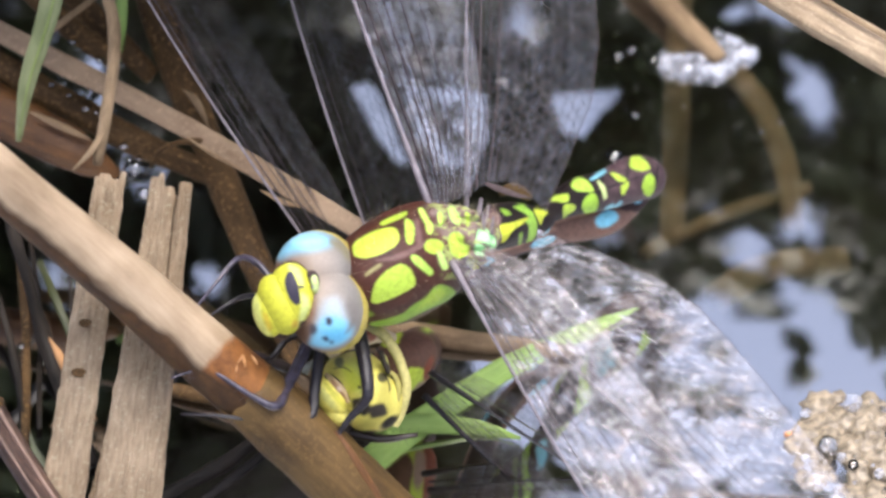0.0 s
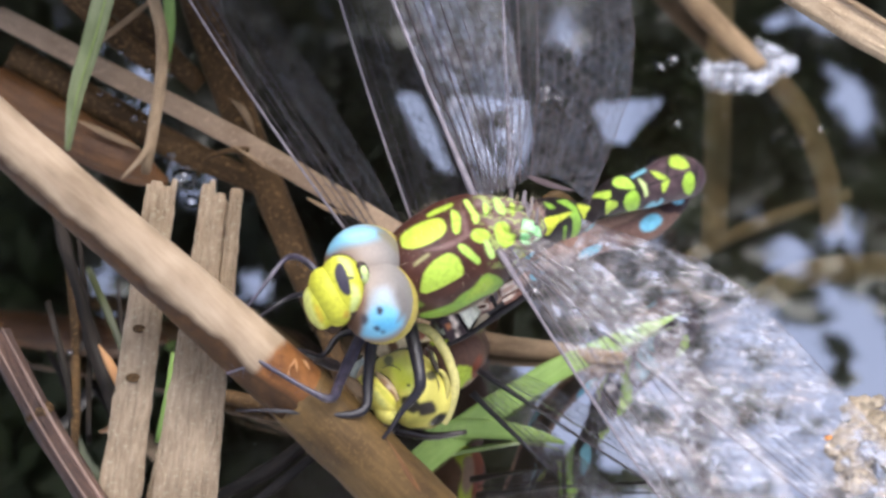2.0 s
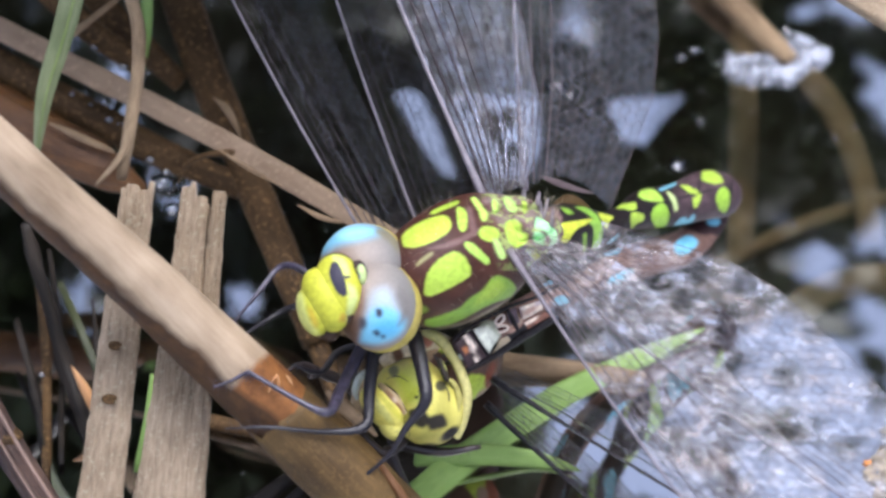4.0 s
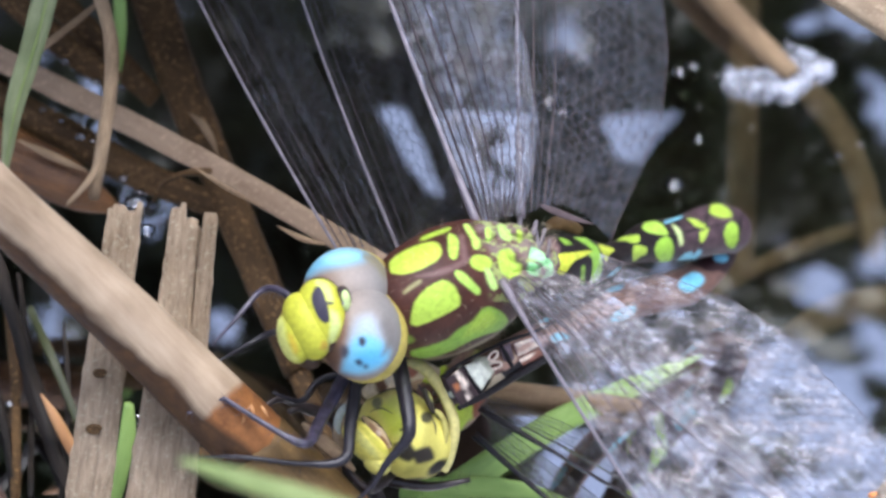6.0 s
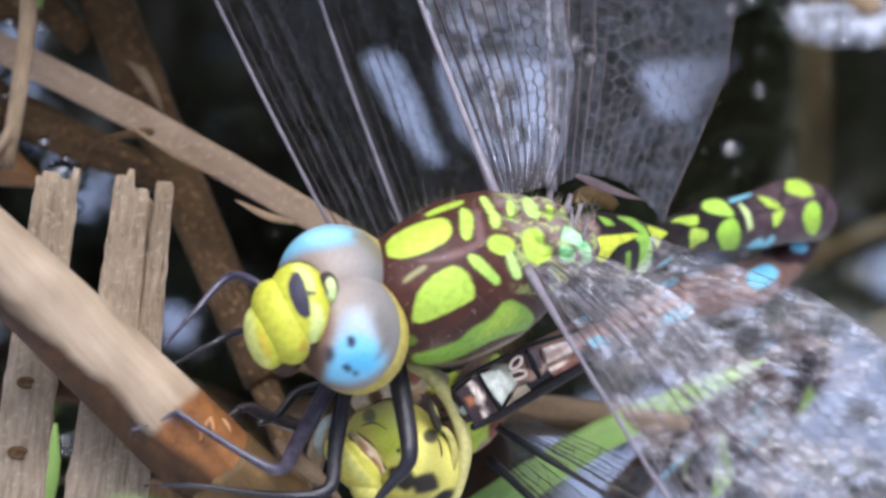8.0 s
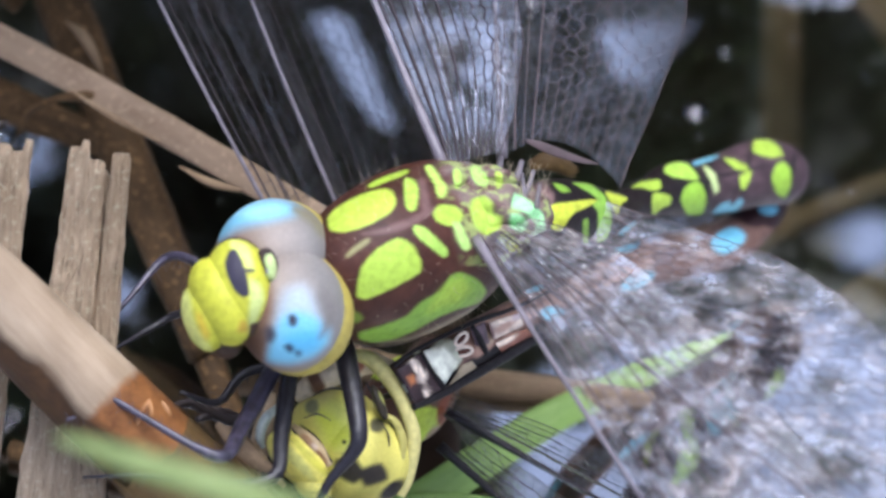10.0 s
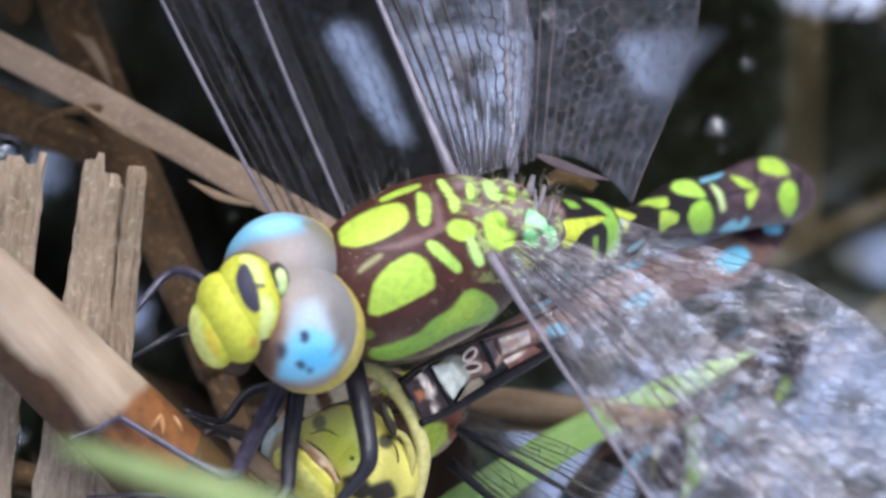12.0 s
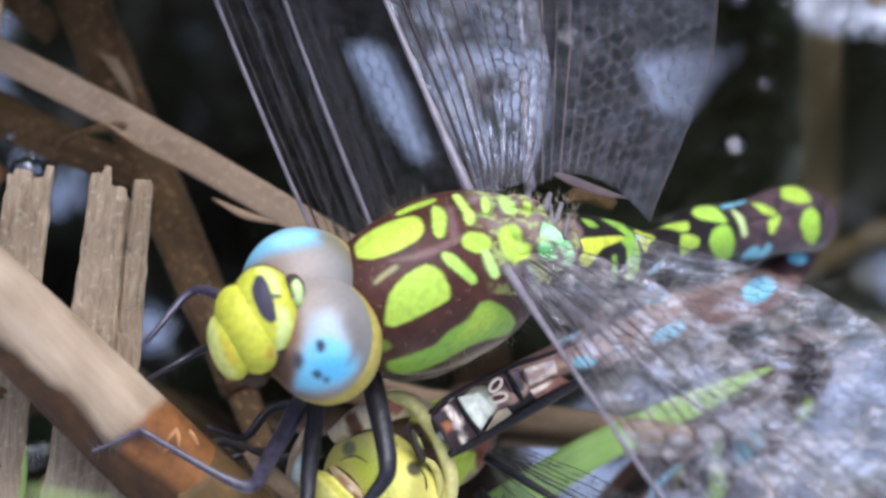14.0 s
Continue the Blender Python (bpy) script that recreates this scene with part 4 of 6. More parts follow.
def scum(u, v, ru, rv, seed):
    """A lump of tan scum with bubbles stuck to it."""
    rng = random.Random(seed)
    c = on_water(u, v)
    top = holder("scum", c, "wet tan lump of foam and scum", "foam")
    ax = (Vector((ru / 1000, 0, 0)), Vector((0, rv * 1.4 / 1000, 0)), Vector((0, 0, 0.0016)))
    bm = bmesh.new()
    for k in range(90):
        a, d = rng.uniform(0, 6.28), math.sqrt(rng.random()) * 0.95
        p = c + ax[0] * d * math.cos(a) + ax[1] * d * math.sin(a)
        r = rng.choice((0.4, 0.6, 0.9, 1.3)) / 1000
        blob(bm, p, (Vector((r, 0, 0)), Vector((0, r * 1.2, 0)), Vector((0, 0, r * 0.35 + 0.0006 * (1 - d)))), 22, 14, 1.0, 0.4)
    tagged(part("lump", bm, FOAM, top), kind="stuff")
    for k in range(22):
        a, d = rng.uniform(0, 6.28), rng.uniform(0.5, 1.1)
        p = c + ax[0] * d * math.cos(a) + ax[1] * d * math.sin(a) + Vector((0, 0, 0.0012 * math.sqrt(max(0, 1 - d * d))))
        r = rng.choice((0.15, 0.2, 0.3, 0.45, 0.8)) / 1000
        bm = bmesh.new()
        blob(bm, p, (Vector((r, 0, 0)), Vector((0, r, 0)), Vector((0, 0, r))), 16, 12)
        part("bubble", bm, CLEAR_SKIN if k % 5 == 0 else BUBBLE, top)


# Small orange blob added to stand for the orange glint beside the scum.
def seed(u, v, r):
    p = on_water(u, v)
    bm = bmesh.new()
    blob(bm, p, (Vector((r * 1.4 / 1000, 0, 0)), Vector((0, r / 1000, 0)), Vector((0, 0, r * 0.8 / 1000))), 16, 10, 1.0, 0.2)
    tagged(link_mesh("seed", bm, ORANGE_FLECK, origin=p), "small orange fleck afloat beside the scum", "seed")


seed(29.7, -16.4, 0.28)
scum(*(35.75, -17.13, 5.85, 5.07, 0)[:4], 3)

# ---- the male ----
BROWN, LIME, GREEN = (0.042, 0.014, 0.008), (0.36, 0.50, 0.055), (0.235, 0.41, 0.045)
MINT, BLUE, BLACK, PALE = (0.38, 0.74, 0.34), (0.20, 0.52, 0.66), (0.010, 0.008, 0.008), (0.52, 0.55, 0.42)
MALE = holder("male_dragonfly", V(0.23, -1.91, 0), "male hawker dragonfly, lime and blue on dark brown", "dragonfly", "mating pair")


def axes(a, b):
    """Unit vectors of the place from two grid directions; the second is squared up, the third is their normal."""
    x = (AX @ Vector(a)).normalized()
    y = AX @ Vector(b)
    y = (y - x * y.dot(x)).normalized()
    return x, y, x.cross(y)


def root_tone(g):
    k = noise.noise(g * 1.3 + Vector((4, 0, 0))) + 0.5 * noise.noise(g * 3.4)
    j = min(1, max(0, 0.5 + 1.6 * noise.noise(g * 1.1 + Vector((0, 9, 0)))))
    dark = np.array((0.10, 0.045, 0.035)) * (1 - j) + np.array((0.18, 0.13, 0.11)) * j
    t = min(0.75, max(0, (k - 0.05) / 0.25))
    return tuple(np.array((0.34, 0.42, 0.12)) * t + dark * (1 - t))


# lime, mint and yellow patches between the wing bases
ROOT_MARKS = [
    ([(0.72, 2.73), (1.07, 2.79), (1.51, 2.15), (1.86, 1.72), (1.81, 1.22), (1.46, 1.14), (1.22, 1.86)], (0.42, 0.60, 0.10)),
    ([(2.21, 2.59), (2.56, 2.59), (2.62, 1.81), (2.33, 1.63)], (0.40, 0.58, 0.10)),
    ([(3.20, 2.74), (3.69, 2.60), (4.05, 2.02), (3.90, 1.64), (3.43, 1.81), (3.11, 2.39)], (0.40, 0.60, 0.14)),
    ([(4.42, 2.46), (4.77, 2.31), (4.77, 1.67), (4.48, 1.58)], LIME),
    ([(1.17, 0.35), (1.52, 0.76), (2.25, 0.70), (2.74, 0.27), (2.63, -0.17), (1.96, -0.35), (1.38, -0.06)], LIME),
    ([(3.20, 1.00), (3.84, 1.23), (4.28, 0.85), (4.34, 0.27), (4.78, 0.13), (4.72, -0.45), (4.00, -0.89), (3.41, -0.46), (3.12, 0.27)], (0.40, 0.55, 0.07), 0.12),
    ([(2.16, -0.17), (2.63, -0.23), (3.13, -1.33), (2.98, -1.68), (2.63, -1.51)], (0.42, 0.62, 0.16)),
    ([(5.45, 1.29), (6.32, 0.86), (6.91, 0.14), (7.05, -0.74), (6.62, -1.61), (6.36, -1.09), (6.53, -0.45), (6.03, 0.28), (5.30, 0.57)], MINT),
    ([(5.30, 0.28), (5.94, 0.07), (6.12, -0.51), (5.60, -0.74), (5.16, -0.31)], MINT),
    ([(4.96, -1.18), (5.45, -1.32), (5.75, -2.05), (5.40, -2.20)], (0.50, 0.55, 0.05))]


def male_body():
    a, h, l = axes((0.70, 0.24, -0.67), (0.37, 0.6, 0.71))
    c = V(0.18, -1.65, 0)
    bm = bmesh.new()
    blob(bm, c - a * 0.0005, (a * 0.0072, h * 0.0049, l * 0.0042), 260, 170, 0.94, 0.03)

    def brown_tone(g):
        k = 0.5 + 0.9 * noise.noise(g * 0.8) + 0.5 * noise.noise(g * 3.1)
        skin = [b * (1 - 0.5 * k) + d * 0.5 * k for b, d in zip(BROWN, (0.085, 0.030, 0.017))]
        t = min(1, max(0, (g.x - 1.6 + 0.25 * (g.y - 1)) / 1.2)) * (g.y > -2.5)
        return tuple(x * (1 - t) + y * t for x, y in zip(skin, root_tone(g)))

    # ridge highlight painted in mauve; the collar takes the same colour
    mauve = (0.13, 0.072, 0.062)
    paint(bm, brown_tone, [
        ([(-2.58, -0.75), (-1.42, -0.40), (-0.26, -0.02), (1.19, 0.66), (1.25, 0.37), (-0.11, -0.39), (-1.42, -0.74)], mauve, 0.16),
        ([(0.37, 2.02), (0.75, 2.02), (1.05, 0.48), (0.67, 0.37)], mauve, 0.16),
        ([(-4.38, 0.06), (-3.98, 0.55), (-2.73, 1.28), (-1.43, 1.63), (-0.96, 1.46), (-0.78, 0.85), (-1.19, 0.27), (-2.29, -0.31), (-3.45, -0.64), (-4.23, -0.55)], (0.40, 0.51, 0.05)),
        ([(-0.32, 2.16), (0.17, 2.02), (0.37, 1.58), (0.26, 0.57), (-0.11, 0.48), (-0.32, 1.06)], (0.37, 0.56, 0.06)),
        ([(-2.86, -3.94), (-2.57, -2.49), (-1.70, -1.47), (-0.69, -0.97), (0.04, -1.26), (0.56, -2.19), (0.48, -2.77), (-0.25, -3.21), (-1.41, -3.79), (-2.33, -4.17)], LIME),
        ([(0.18, -0.30), (0.76, -0.45), (1.84, -1.46), (1.93, -1.89), (1.64, -1.95), (0.76, -1.23), (0.24, -0.74)], (0.34, 0.52, 0.08)),
        ([(-2.70, -5.92), (-1.40, -5.53), (-0.24, -5.09), (0.48, -4.37), (1.50, -3.78), (2.07, -3.00), (2.65, -2.82), (3.47, -3.20), (3.96, -3.86), (3.53, -4.50), (2.66, -4.74), (1.50, -5.15), (0.34, -5.79), (-0.82, -6.32), (-1.98, -6.55), (-2.70, -6.32)], GREEN, 0.1),
        ([(1.9, -3.4), (2.6, -3.1), (3.1, -3.7), (2.5, -4.4), (1.6, -4.6), (0.9, -4.9), (1.2, -4.2)], (0.36, 0.52, 0.05), 0.3),
        ([(-3.38, -4.81), (-2.85, -4.81), (-2.50, -5.16), (-2.85, -5.42), (-3.37, -5.34)], (0.17, 0.25, 0.03), 0.12),
        ([(-3.39, -1.85), (-2.87, -1.33), (-2.23, -0.95), (-2.11, -1.12), (-2.72, -1.56), (-3.27, -1.97)], (0.26, 0.24, 0.10), 0.1),
        ([(-2.24, 1.81), (-1.43, 2.22), (-0.27, 2.60), (-0.21, 2.36), (-1.28, 1.95), (-2.06, 1.66)], (0.33, 0.46, 0.04)),
        ([(-2.4, -6.7), (0.2, -6.2), (2.4, -5.15), (3.6, -4.7), (3.8, -5.6), (1.0, -7.4), (-2.4, -7.6)], (0.30, 0.26, 0.17), 0.16)] + ROOT_MARKS)
    thorax = part("thorax", bm, SKIN, MALE, "brown thorax with lime stripes")
    bm = bmesh.new()
    rng = random.Random(3)
    for k in range(420):
        th, ph = rng.uniform(0, math.pi), rng.uniform(0, 2 * math.pi)
        d = Vector((math.cos(th), math.sin(th) * math.cos(ph), math.sin(th) * math.sin(ph)))
        p = c + a * 0.0076 * d.x + h * 0.0051 * d.y + l * 0.0042 * d.z
        nrm = (a * d.x + h * d.y + l * d.z).normalized()
        q = p + (nrm + Vector((rng.uniform(-.5, .5), rng.uniform(-.5, .5), rng.uniform(-.5, .5)))) * rng.uniform(0.0004, 0.0009)
        tube(bm, [(p, 0.010), ((p + q) / 2, 0.008), (q, 0.004)], 3, 1, caps=False)
    part("fine_hairs", bm, HAIR, thorax)
    bm = bmesh.new()
    for k in range(240):
        t = rng.random()
        p = c + a * (-0.0045 + 0.010 * t) - h * rng.uniform(0.0030, 0.0042) + l * rng.uniform(0.0, 0.0026)
        q = p + V(rng.uniform(-0.4, 0.4), rng.uniform(-1.1, -0.3), rng.uniform(0.0, 0.5))
        tube(bm, [(p, 0.012), ((p + q) / 2, 0.009), (q, 0.004)], 3, 1, caps=False)
    part("belly_hairs", bm, HAIR, thorax)
    bm = bmesh.new()
    tube(bm, [(V(-3.6, -5.9, -2.4), 0.4), (V(-2.2, -6.2, -2.2), 0.62), (V(-0.5, -6.05, -2.2), 0.62), (V(1.1, -5.45, -2.4), 0.55), (V(2.6, -4.7, -2.8), 0.35)], 28, 10, 1.0, None, 0.12)
    paint(bm, lambda g: tuple(x * (0.85 + 0.5 * noise.noise(g * 1.6)) for x in (0.40, 0.31, 0.22)), [(-2.2, -6.4, 0.9, 0.25, 10, (0.16, 0.09, 0.06)), (0.6, -6.1, 0.5, 0.2, 20, (0.22, 0.12, 0.09))])
    part("belly", bm, SKIN, thorax, "tan downy underside")
    roots = ((3.75, 0.51, 2.34, 1.48, 1.1, 0.22), (2.11, 1.80, 1.33, 0.94, 1.2, 0.22), (4.53, -1.05, 1.56, 0.86, 1.6, 0.22), (5.89, 0.20, 1.56, 1.33, -3, 0.15), (3.75, 2.07, 1.72, 0.70, -0.7, 0.22))
    for x, y, rx, ry, w, lump in roots:
        bm = bmesh.new()
        blob(bm, V(x, y, w), (AX_U * rx / 1000, AX_V * ry / 1000, AX_W * 0.0016), 72, 48, 1.0, lump)
        paint(bm, root_tone, ROOT_MARKS)
        part("wing_root", bm, SKIN, thorax, "lime and mint patch between the wing bases")

    bm = bmesh.new()
    for k in range(260):
        p = V(rng.uniform(0.6, 7.2), rng.uniform(0.4, 2.6), rng.uniform(-3, 1.5))
        q = p + V(rng.uniform(-0.5, 0.5), rng.uniform(0.1, 1.0), rng.uniform(-0.2, 0.6))
        tube(bm, [(p, 0.011), ((p + q) / 2, 0.009), (q, 0.004)], 3, 1, caps=False)
    part("root_hairs", bm, HAIR, thorax)
    for a, b, r in (((3.3, -0.9, 3.2), (2.2, 0.6, 2.2), 0.26), ((4.4, -1.2, 2.4), (3.4, 0.9, 1.6), 0.22), ((5.4, -1.9, 1.8), (4.6, 0.4, 0.8), 0.22), ((1.7, 2.7, 0.2), (1.2, 1.0, 2.0), 0.22), ((2.9, 2.9, -0.6), (2.3, 1.3, 1.4), 0.18), ((4.7, 3.1, -3.6), (4.2, 1.3, 0.4), 0.20), ((5.8, 2.9, -3.8), (5.0, 1.0, 0.0), 0.18), ((6.4, 2.4, -4.0), (5.6, 0.5, -0.4), 0.14)):
        bm = bmesh.new()
        p, q = V(*a), V(*b)
        tube(bm, [(p, r * 0.8), (p.lerp(q, 0.5) + V(0.1, 0, 0.25), r), (q, r * 0.5)], 10, 5, wobble=0.35)
        part("wing_strut", bm, VEIN_PALE, thorax)
    for k in range(9):
        p = V(1.6 + 0.62 * k, 0.6 + rng.uniform(-0.3, 0.3), 2.0 - 0.45 * k)
        q = p + V(rng.uniform(-0.25, 0.25), rng.uniform(1.0, 1.6), -0.6)
        bm = bmesh.new()
        tube(bm, [(p, 0.16), ((p + q) / 2 + V(0, 0, 0.2), 0.12), (q, 0.09)], 8, 3, wobble=0.3)
        part("wing_strut", bm, VEIN_PALE, thorax)
    # front half of the abdomen, to where it folds under
    bm = bmesh.new()
    tube(bm, [(V(5.14, -0.24, -6), 1.5), (V(7.13, 0.12, -8), 1.79), (V(8.84, 0.06, -11), 1.70), (V(10.53, -0.02, -13), 1.25), (V(11.63, 0.49, -15), 0.92), (V(12.73, 0.80, -17), 1.08), (V(13.84, 1.20, -19), 1.44), (V(16.35, 1.45, -22), 1.56), (V(18.55, 2.02, -24.5), 1.83), (V(19.90, 1.98, -26), 1.66), (V(20.62, 2.00, -26.7), 1.15), (V(20.95, 2.00, -27), 0.4)], 120, 26, 1.0, None, 0.02, 0.0)

    def tail_tone(g):
        k = min(1, max(0, (g.x - 15.0) / 2.0)) * min(1, max(0, (g.y + 0.2) / 1.0))
        k *= 0.75 + 0.6 * noise.noise(g * 1.3)
        return tuple(a * (1 - k) + b * k for a, b in zip((0.014, 0.009, 0.009), (0.085, 0.052, 0.058)))

    blue = (0.20, 0.47, 0.56)
    paint(bm, tail_tone, [
        (*(16.24, 1.87, 3.71, 0.07, 12), BLACK), (*(15.77, 1.60, 0.16, 1.86, -10), BLACK), (*(17.95, 2.19, 0.08, 1.80, -12), BLACK), (*(20.40, 2.00, 0.12, 1.80, -12), BLACK),
        (*(6.4, 0.3, 0.9, 1.6, -30), (0.16, 0.10, 0.09))] + [(q, col, 0.06) for q, col in (
            ([(7.21, 0.41), (7.66, 0.68), (9.43, 0.83), (9.90, 0.74), (9.14, 0.41), (8.55, 0.12), (7.81, -0.77), (7.37, -0.63)], (0.52, 0.58, 0.045)),
            ([(7.45, 1.74), (8.01, 1.59), (8.42, 1.27), (7.89, 1.27)], GREEN),
            ([(8.48, 1.74), (9.43, 1.63), (10.17, 1.07), (10.56, 0.03), (10.47, -0.85), (10.18, -1.50), (9.74, -1.57), (9.85, -0.56), (9.82, 0.18), (9.55, 0.56), (9.85, 0.83), (9.13, 1.33)], (0.28, 0.50, 0.06)),
            ([(9.05, -0.27), (9.32, -0.27), (9.32, -1.51), (9.06, -1.51)], GREEN),
            ([(10.26, 1.22), (11.44, 0.84), (11.06, 0.48), (10.85, -0.05), (10.62, 0.45)], (0.48, 0.56, 0.05)),
            ([(11.63, 1.41), (12.13, 1.68), (13.18, 1.78), (13.24, 1.30), (12.73, 1.21), (12.14, 1.35)], LIME),
            ([(12.82, 1.03), (13.18, 1.09), (13.78, 0.88), (13.72, 0.44), (13.33, 0.29), (12.83, -0.10), (12.77, 0.58)], LIME),
            ([(13.42, 2.22), (13.62, 2.61), (14.22, 2.73), (14.82, 2.53), (15.33, 1.81), (14.82, 1.75), (13.92, 1.90)], (0.36, 0.55, 0.07)),
            ([(14.32, 0.65), (14.52, 1.33), (15.06, 1.66), (15.51, 1.43), (15.72, 0.65), (15.51, -0.06), (14.98, -0.36), (14.62, -0.01)], (0.32, 0.54, 0.05)),
            ([(15.50, 2.53), (15.86, 2.38), (16.25, 1.94), (16.40, 1.13), (16.16, 0.98), (15.98, 1.64)], (0.50, 0.60, 0.24)),
            ([(16.64, 2.89), (17.24, 2.80), (17.97, 2.42), (17.88, 2.18), (17.25, 2.32)], LIME),
            ([(17.55, 1.91), (18.18, 2.21), (18.12, 1.76), (17.82, 1.19), (17.61, 1.28)], LIME),
            ([(18.26, 3.26), (18.38, 3.80), (18.89, 3.98), (19.64, 3.53), (19.92, 3.02), (19.35, 2.87), (18.74, 2.99)], LIME),
            ([(19.29, 1.76), (19.50, 2.42), (19.95, 2.66), (20.34, 2.22), (20.37, 1.32), (20.04, 0.71), (19.59, 0.92)], (0.34, 0.54, 0.05)),
            ([(10.95, -1.03), (11.55, -0.52), (12.39, -0.36), (12.30, -0.69), (11.26, -1.21)], blue),
            ([(12.60, -0.54), (13.05, -0.27), (13.14, -0.51), (12.69, -0.75)], blue),
            ([(15.94, -0.32), (16.50, 0.40), (17.04, 0.52), (16.98, 0.16), (16.30, -0.32)], blue),
            ([(16.72, -0.14), (17.25, 0.40), (17.58, 0.74), (17.73, 0.41), (17.11, -0.23)], blue),
            ([(14.99, 2.68), (16.28, 3.04), (16.31, 2.89), (15.14, 2.50)], blue))])
    part("abdomen_base", bm, SKIN, MALE, "black abdomen with lime and blue spots")


def male_tail():
    """Rear half of the abdomen, folded forward beneath the body to the female's neck."""
    bm = bmesh.new()
    tube(bm, [(V(18.75, 1.88, -26.5), 1.2), (V(19.00, 0.52, -27), 1.1), (V(18.10, -0.92, -26), 1.15), (V(16.23, -2.24, -24), 1.35), (V(12.19, -3.35, -20.5), 1.3), (V(8.17, -5.00, -16), 1.25), (V(4.56, -6.72, -7.5), 1.2), (V(1.80, -8.18, -3), 1.3), (V(-0.35, -9.34, -1), 1.15), (V(-0.86, -9.61, -0.6), 0.7)], 96, 30, 0.8, None, 0.03, 0.0)
    tan, umber = (0.38, 0.23, 0.17), (0.17, 0.095, 0.07)
    paint(bm, umber, [
        (*(13.11, -1.91, 4.29, 0.55, 22), tan), (*(8.43, -4.64, 4.29, 0.62, 22), tan), (*(4.53, -6.21, 1.95, 0.55, 28), tan), (*(3.75, -8.35, 5.07, 0.47, 30), BLACK), (*(8.82, -6.21, 3.90, 0.31, 24), BLACK), (*(9.60, -3.08, 2.34, 0.20, 26), BLACK),
        (*(16.70, -1.91, 0.94, 0.62, 20), BLUE), (*(11.16, -2.30, 0.70, 0.35, 15), BLUE), (*(11.75, -4.25, 1.01, 0.39, 25), BLUE), (*(6.28, -4.33, 0.78, 0.43, 20), BLUE), (*(7.26, -5.82, 0.62, 0.35, 0), BLUE)] + [
        (*(0.23, -8.86, 1.56, 1.33, 30), (0.05, 0.03, 0.025)), (*(1.80, -8.00, 0.94, 0.86, 30), PALE), (*(1.33, -8.55, 0.39, 0.47, 0), PALE), (*(3.43, -7.22, 0.86, 0.78, 30), tan), (*(3.75, -7.14, 0.51, 0.43, 20), (0.45, 0.34, 0.24)), (*(3.75, -7.14, 0.31, 0.23, 20), (0.10, 0.03, 0.02)), (*(0.43, -8.24, 0.23, 0.55, 20), PALE), (*(-0.04, -9.02, 0.35, 0.35, 0), (0.24, 0.10, 0.06)), (*(-0.23, -9.72, 0.23, 0.23, 0), PALE), (*(5.11, -6.28, 0.78, 0.62, 28), tan), (*(18.77, -0.20, 2.34, 1.01, 0), (0.03, 0.012, 0.012)), (*(18.81, -0.20, 0.55, 0.31, 0), BLUE)], 0.08)
    t = part("abdomen_tail", bm, SKIN, MALE, "dark brown folded abdomen with pale blue spots")
    for rows in ([(V(7.95, -4.23, -13), 0.10), (V(5.38, -5.42, -6.6), 0.13), (V(3.21, -6.15, -3), 0.14), (V(0.23, -7.61, 0.4), 0.12), (V(-0.86, -8.54, 1), 0.1)], [(V(7.95, -6.44, -13), 0.12), (V(6.81, -6.97, -9.2), 0.26), (V(3.96, -8.59, -4.6), 0.30), (V(1.72, -9.89, -1.2), 0.26), (V(0.23, -10.65, 0.2), 0.2)], [(V(3.13, -6.38, -2.6), 0.12), (V(3.49, -7.01, -3.4), 0.22), (V(3.92, -7.80, -4.2), 0.16)], [(V(0.47, -7.77, 0), 0.08), (V(1.09, -8.71, -0.3), 0.1), (V(1.76, -9.65, -0.9), 0.1)]):
        bm = bmesh.new()
        tube(bm, rows, 8, 5)
        part("ridge", bm, INK, t, "black ridge")

    def plate(outline, tone, dome, marks=()):
        """A thin domed plate over the belly, with a soft edge."""
        bm = bmesh.new()
        mid = sum(outline, Vector()) / len(outline)
        edge = []
        for a, b in zip(outline, outline[1:] + outline[:1]):
            edge += [a.lerp(b, k / 6) for k in range(6)]
        rings = []
        for size, lift in ((1.0, -0.3), (1.0, 0.0), (0.93, 0.5), (0.75, 0.8), (0.5, 0.95), (0.25, 1.0)):
            rings.append([bm.verts.new(mid + (q - mid) * size + AX_W * dome * lift / 1000) for q in edge])
        n = len(edge)
        for a, b in zip(rings, rings[1:]):
            for k in range(n):
                bm.faces.new((a[k], a[(k + 1) % n], b[(k + 1) % n], b[k]))
        bm.faces.new(rings[-1])
        bmesh.ops.recalc_face_normals(bm, faces=bm.faces)
        paint(bm, lambda g: tuple(x * (0.85 + 0.5 * noise.noise(g * 1.6)) for x in tone), marks, 0.06)
        part("belly_plate", bm, SKIN, t, "pale belly plate" if tone[0] > 0.3 else "dark belly plate")

    bone, cream, ink = (0.76, 0.79, 0.66), (0.82, 0.70, 0.58), (0.040, 0.025, 0.028)
    plate([V(0.59, -7.69, -0.2), V(1.64, -7.38, -1), V(2.50, -8.25, -2.2), V(1.84, -9.46, -1.2), V(1.17, -8.71, -0.6)], bone, 0.35)
    plate([V(-0.78, -8.70, 0.9), V(0.39, -7.77, 0.1), V(1.64, -9.73, -0.8), V(0.31, -10.50, 0.3)], ink, 0.2, [
        (*(-0.04, -8.16, 0.35, 0.16, -30), cream), (*(0.51, -8.78, 0.47, 0.20, -40), cream), (*(0.08, -9.17, 0.23, 0.27, 20), (0.34, 0.13, 0.05)), (*(0.86, -9.87, 0.16, 0.27, 25), cream), (*(0.62, -9.17, 0.12, 0.47, 30), (0.50, 0.42, 0.36))])
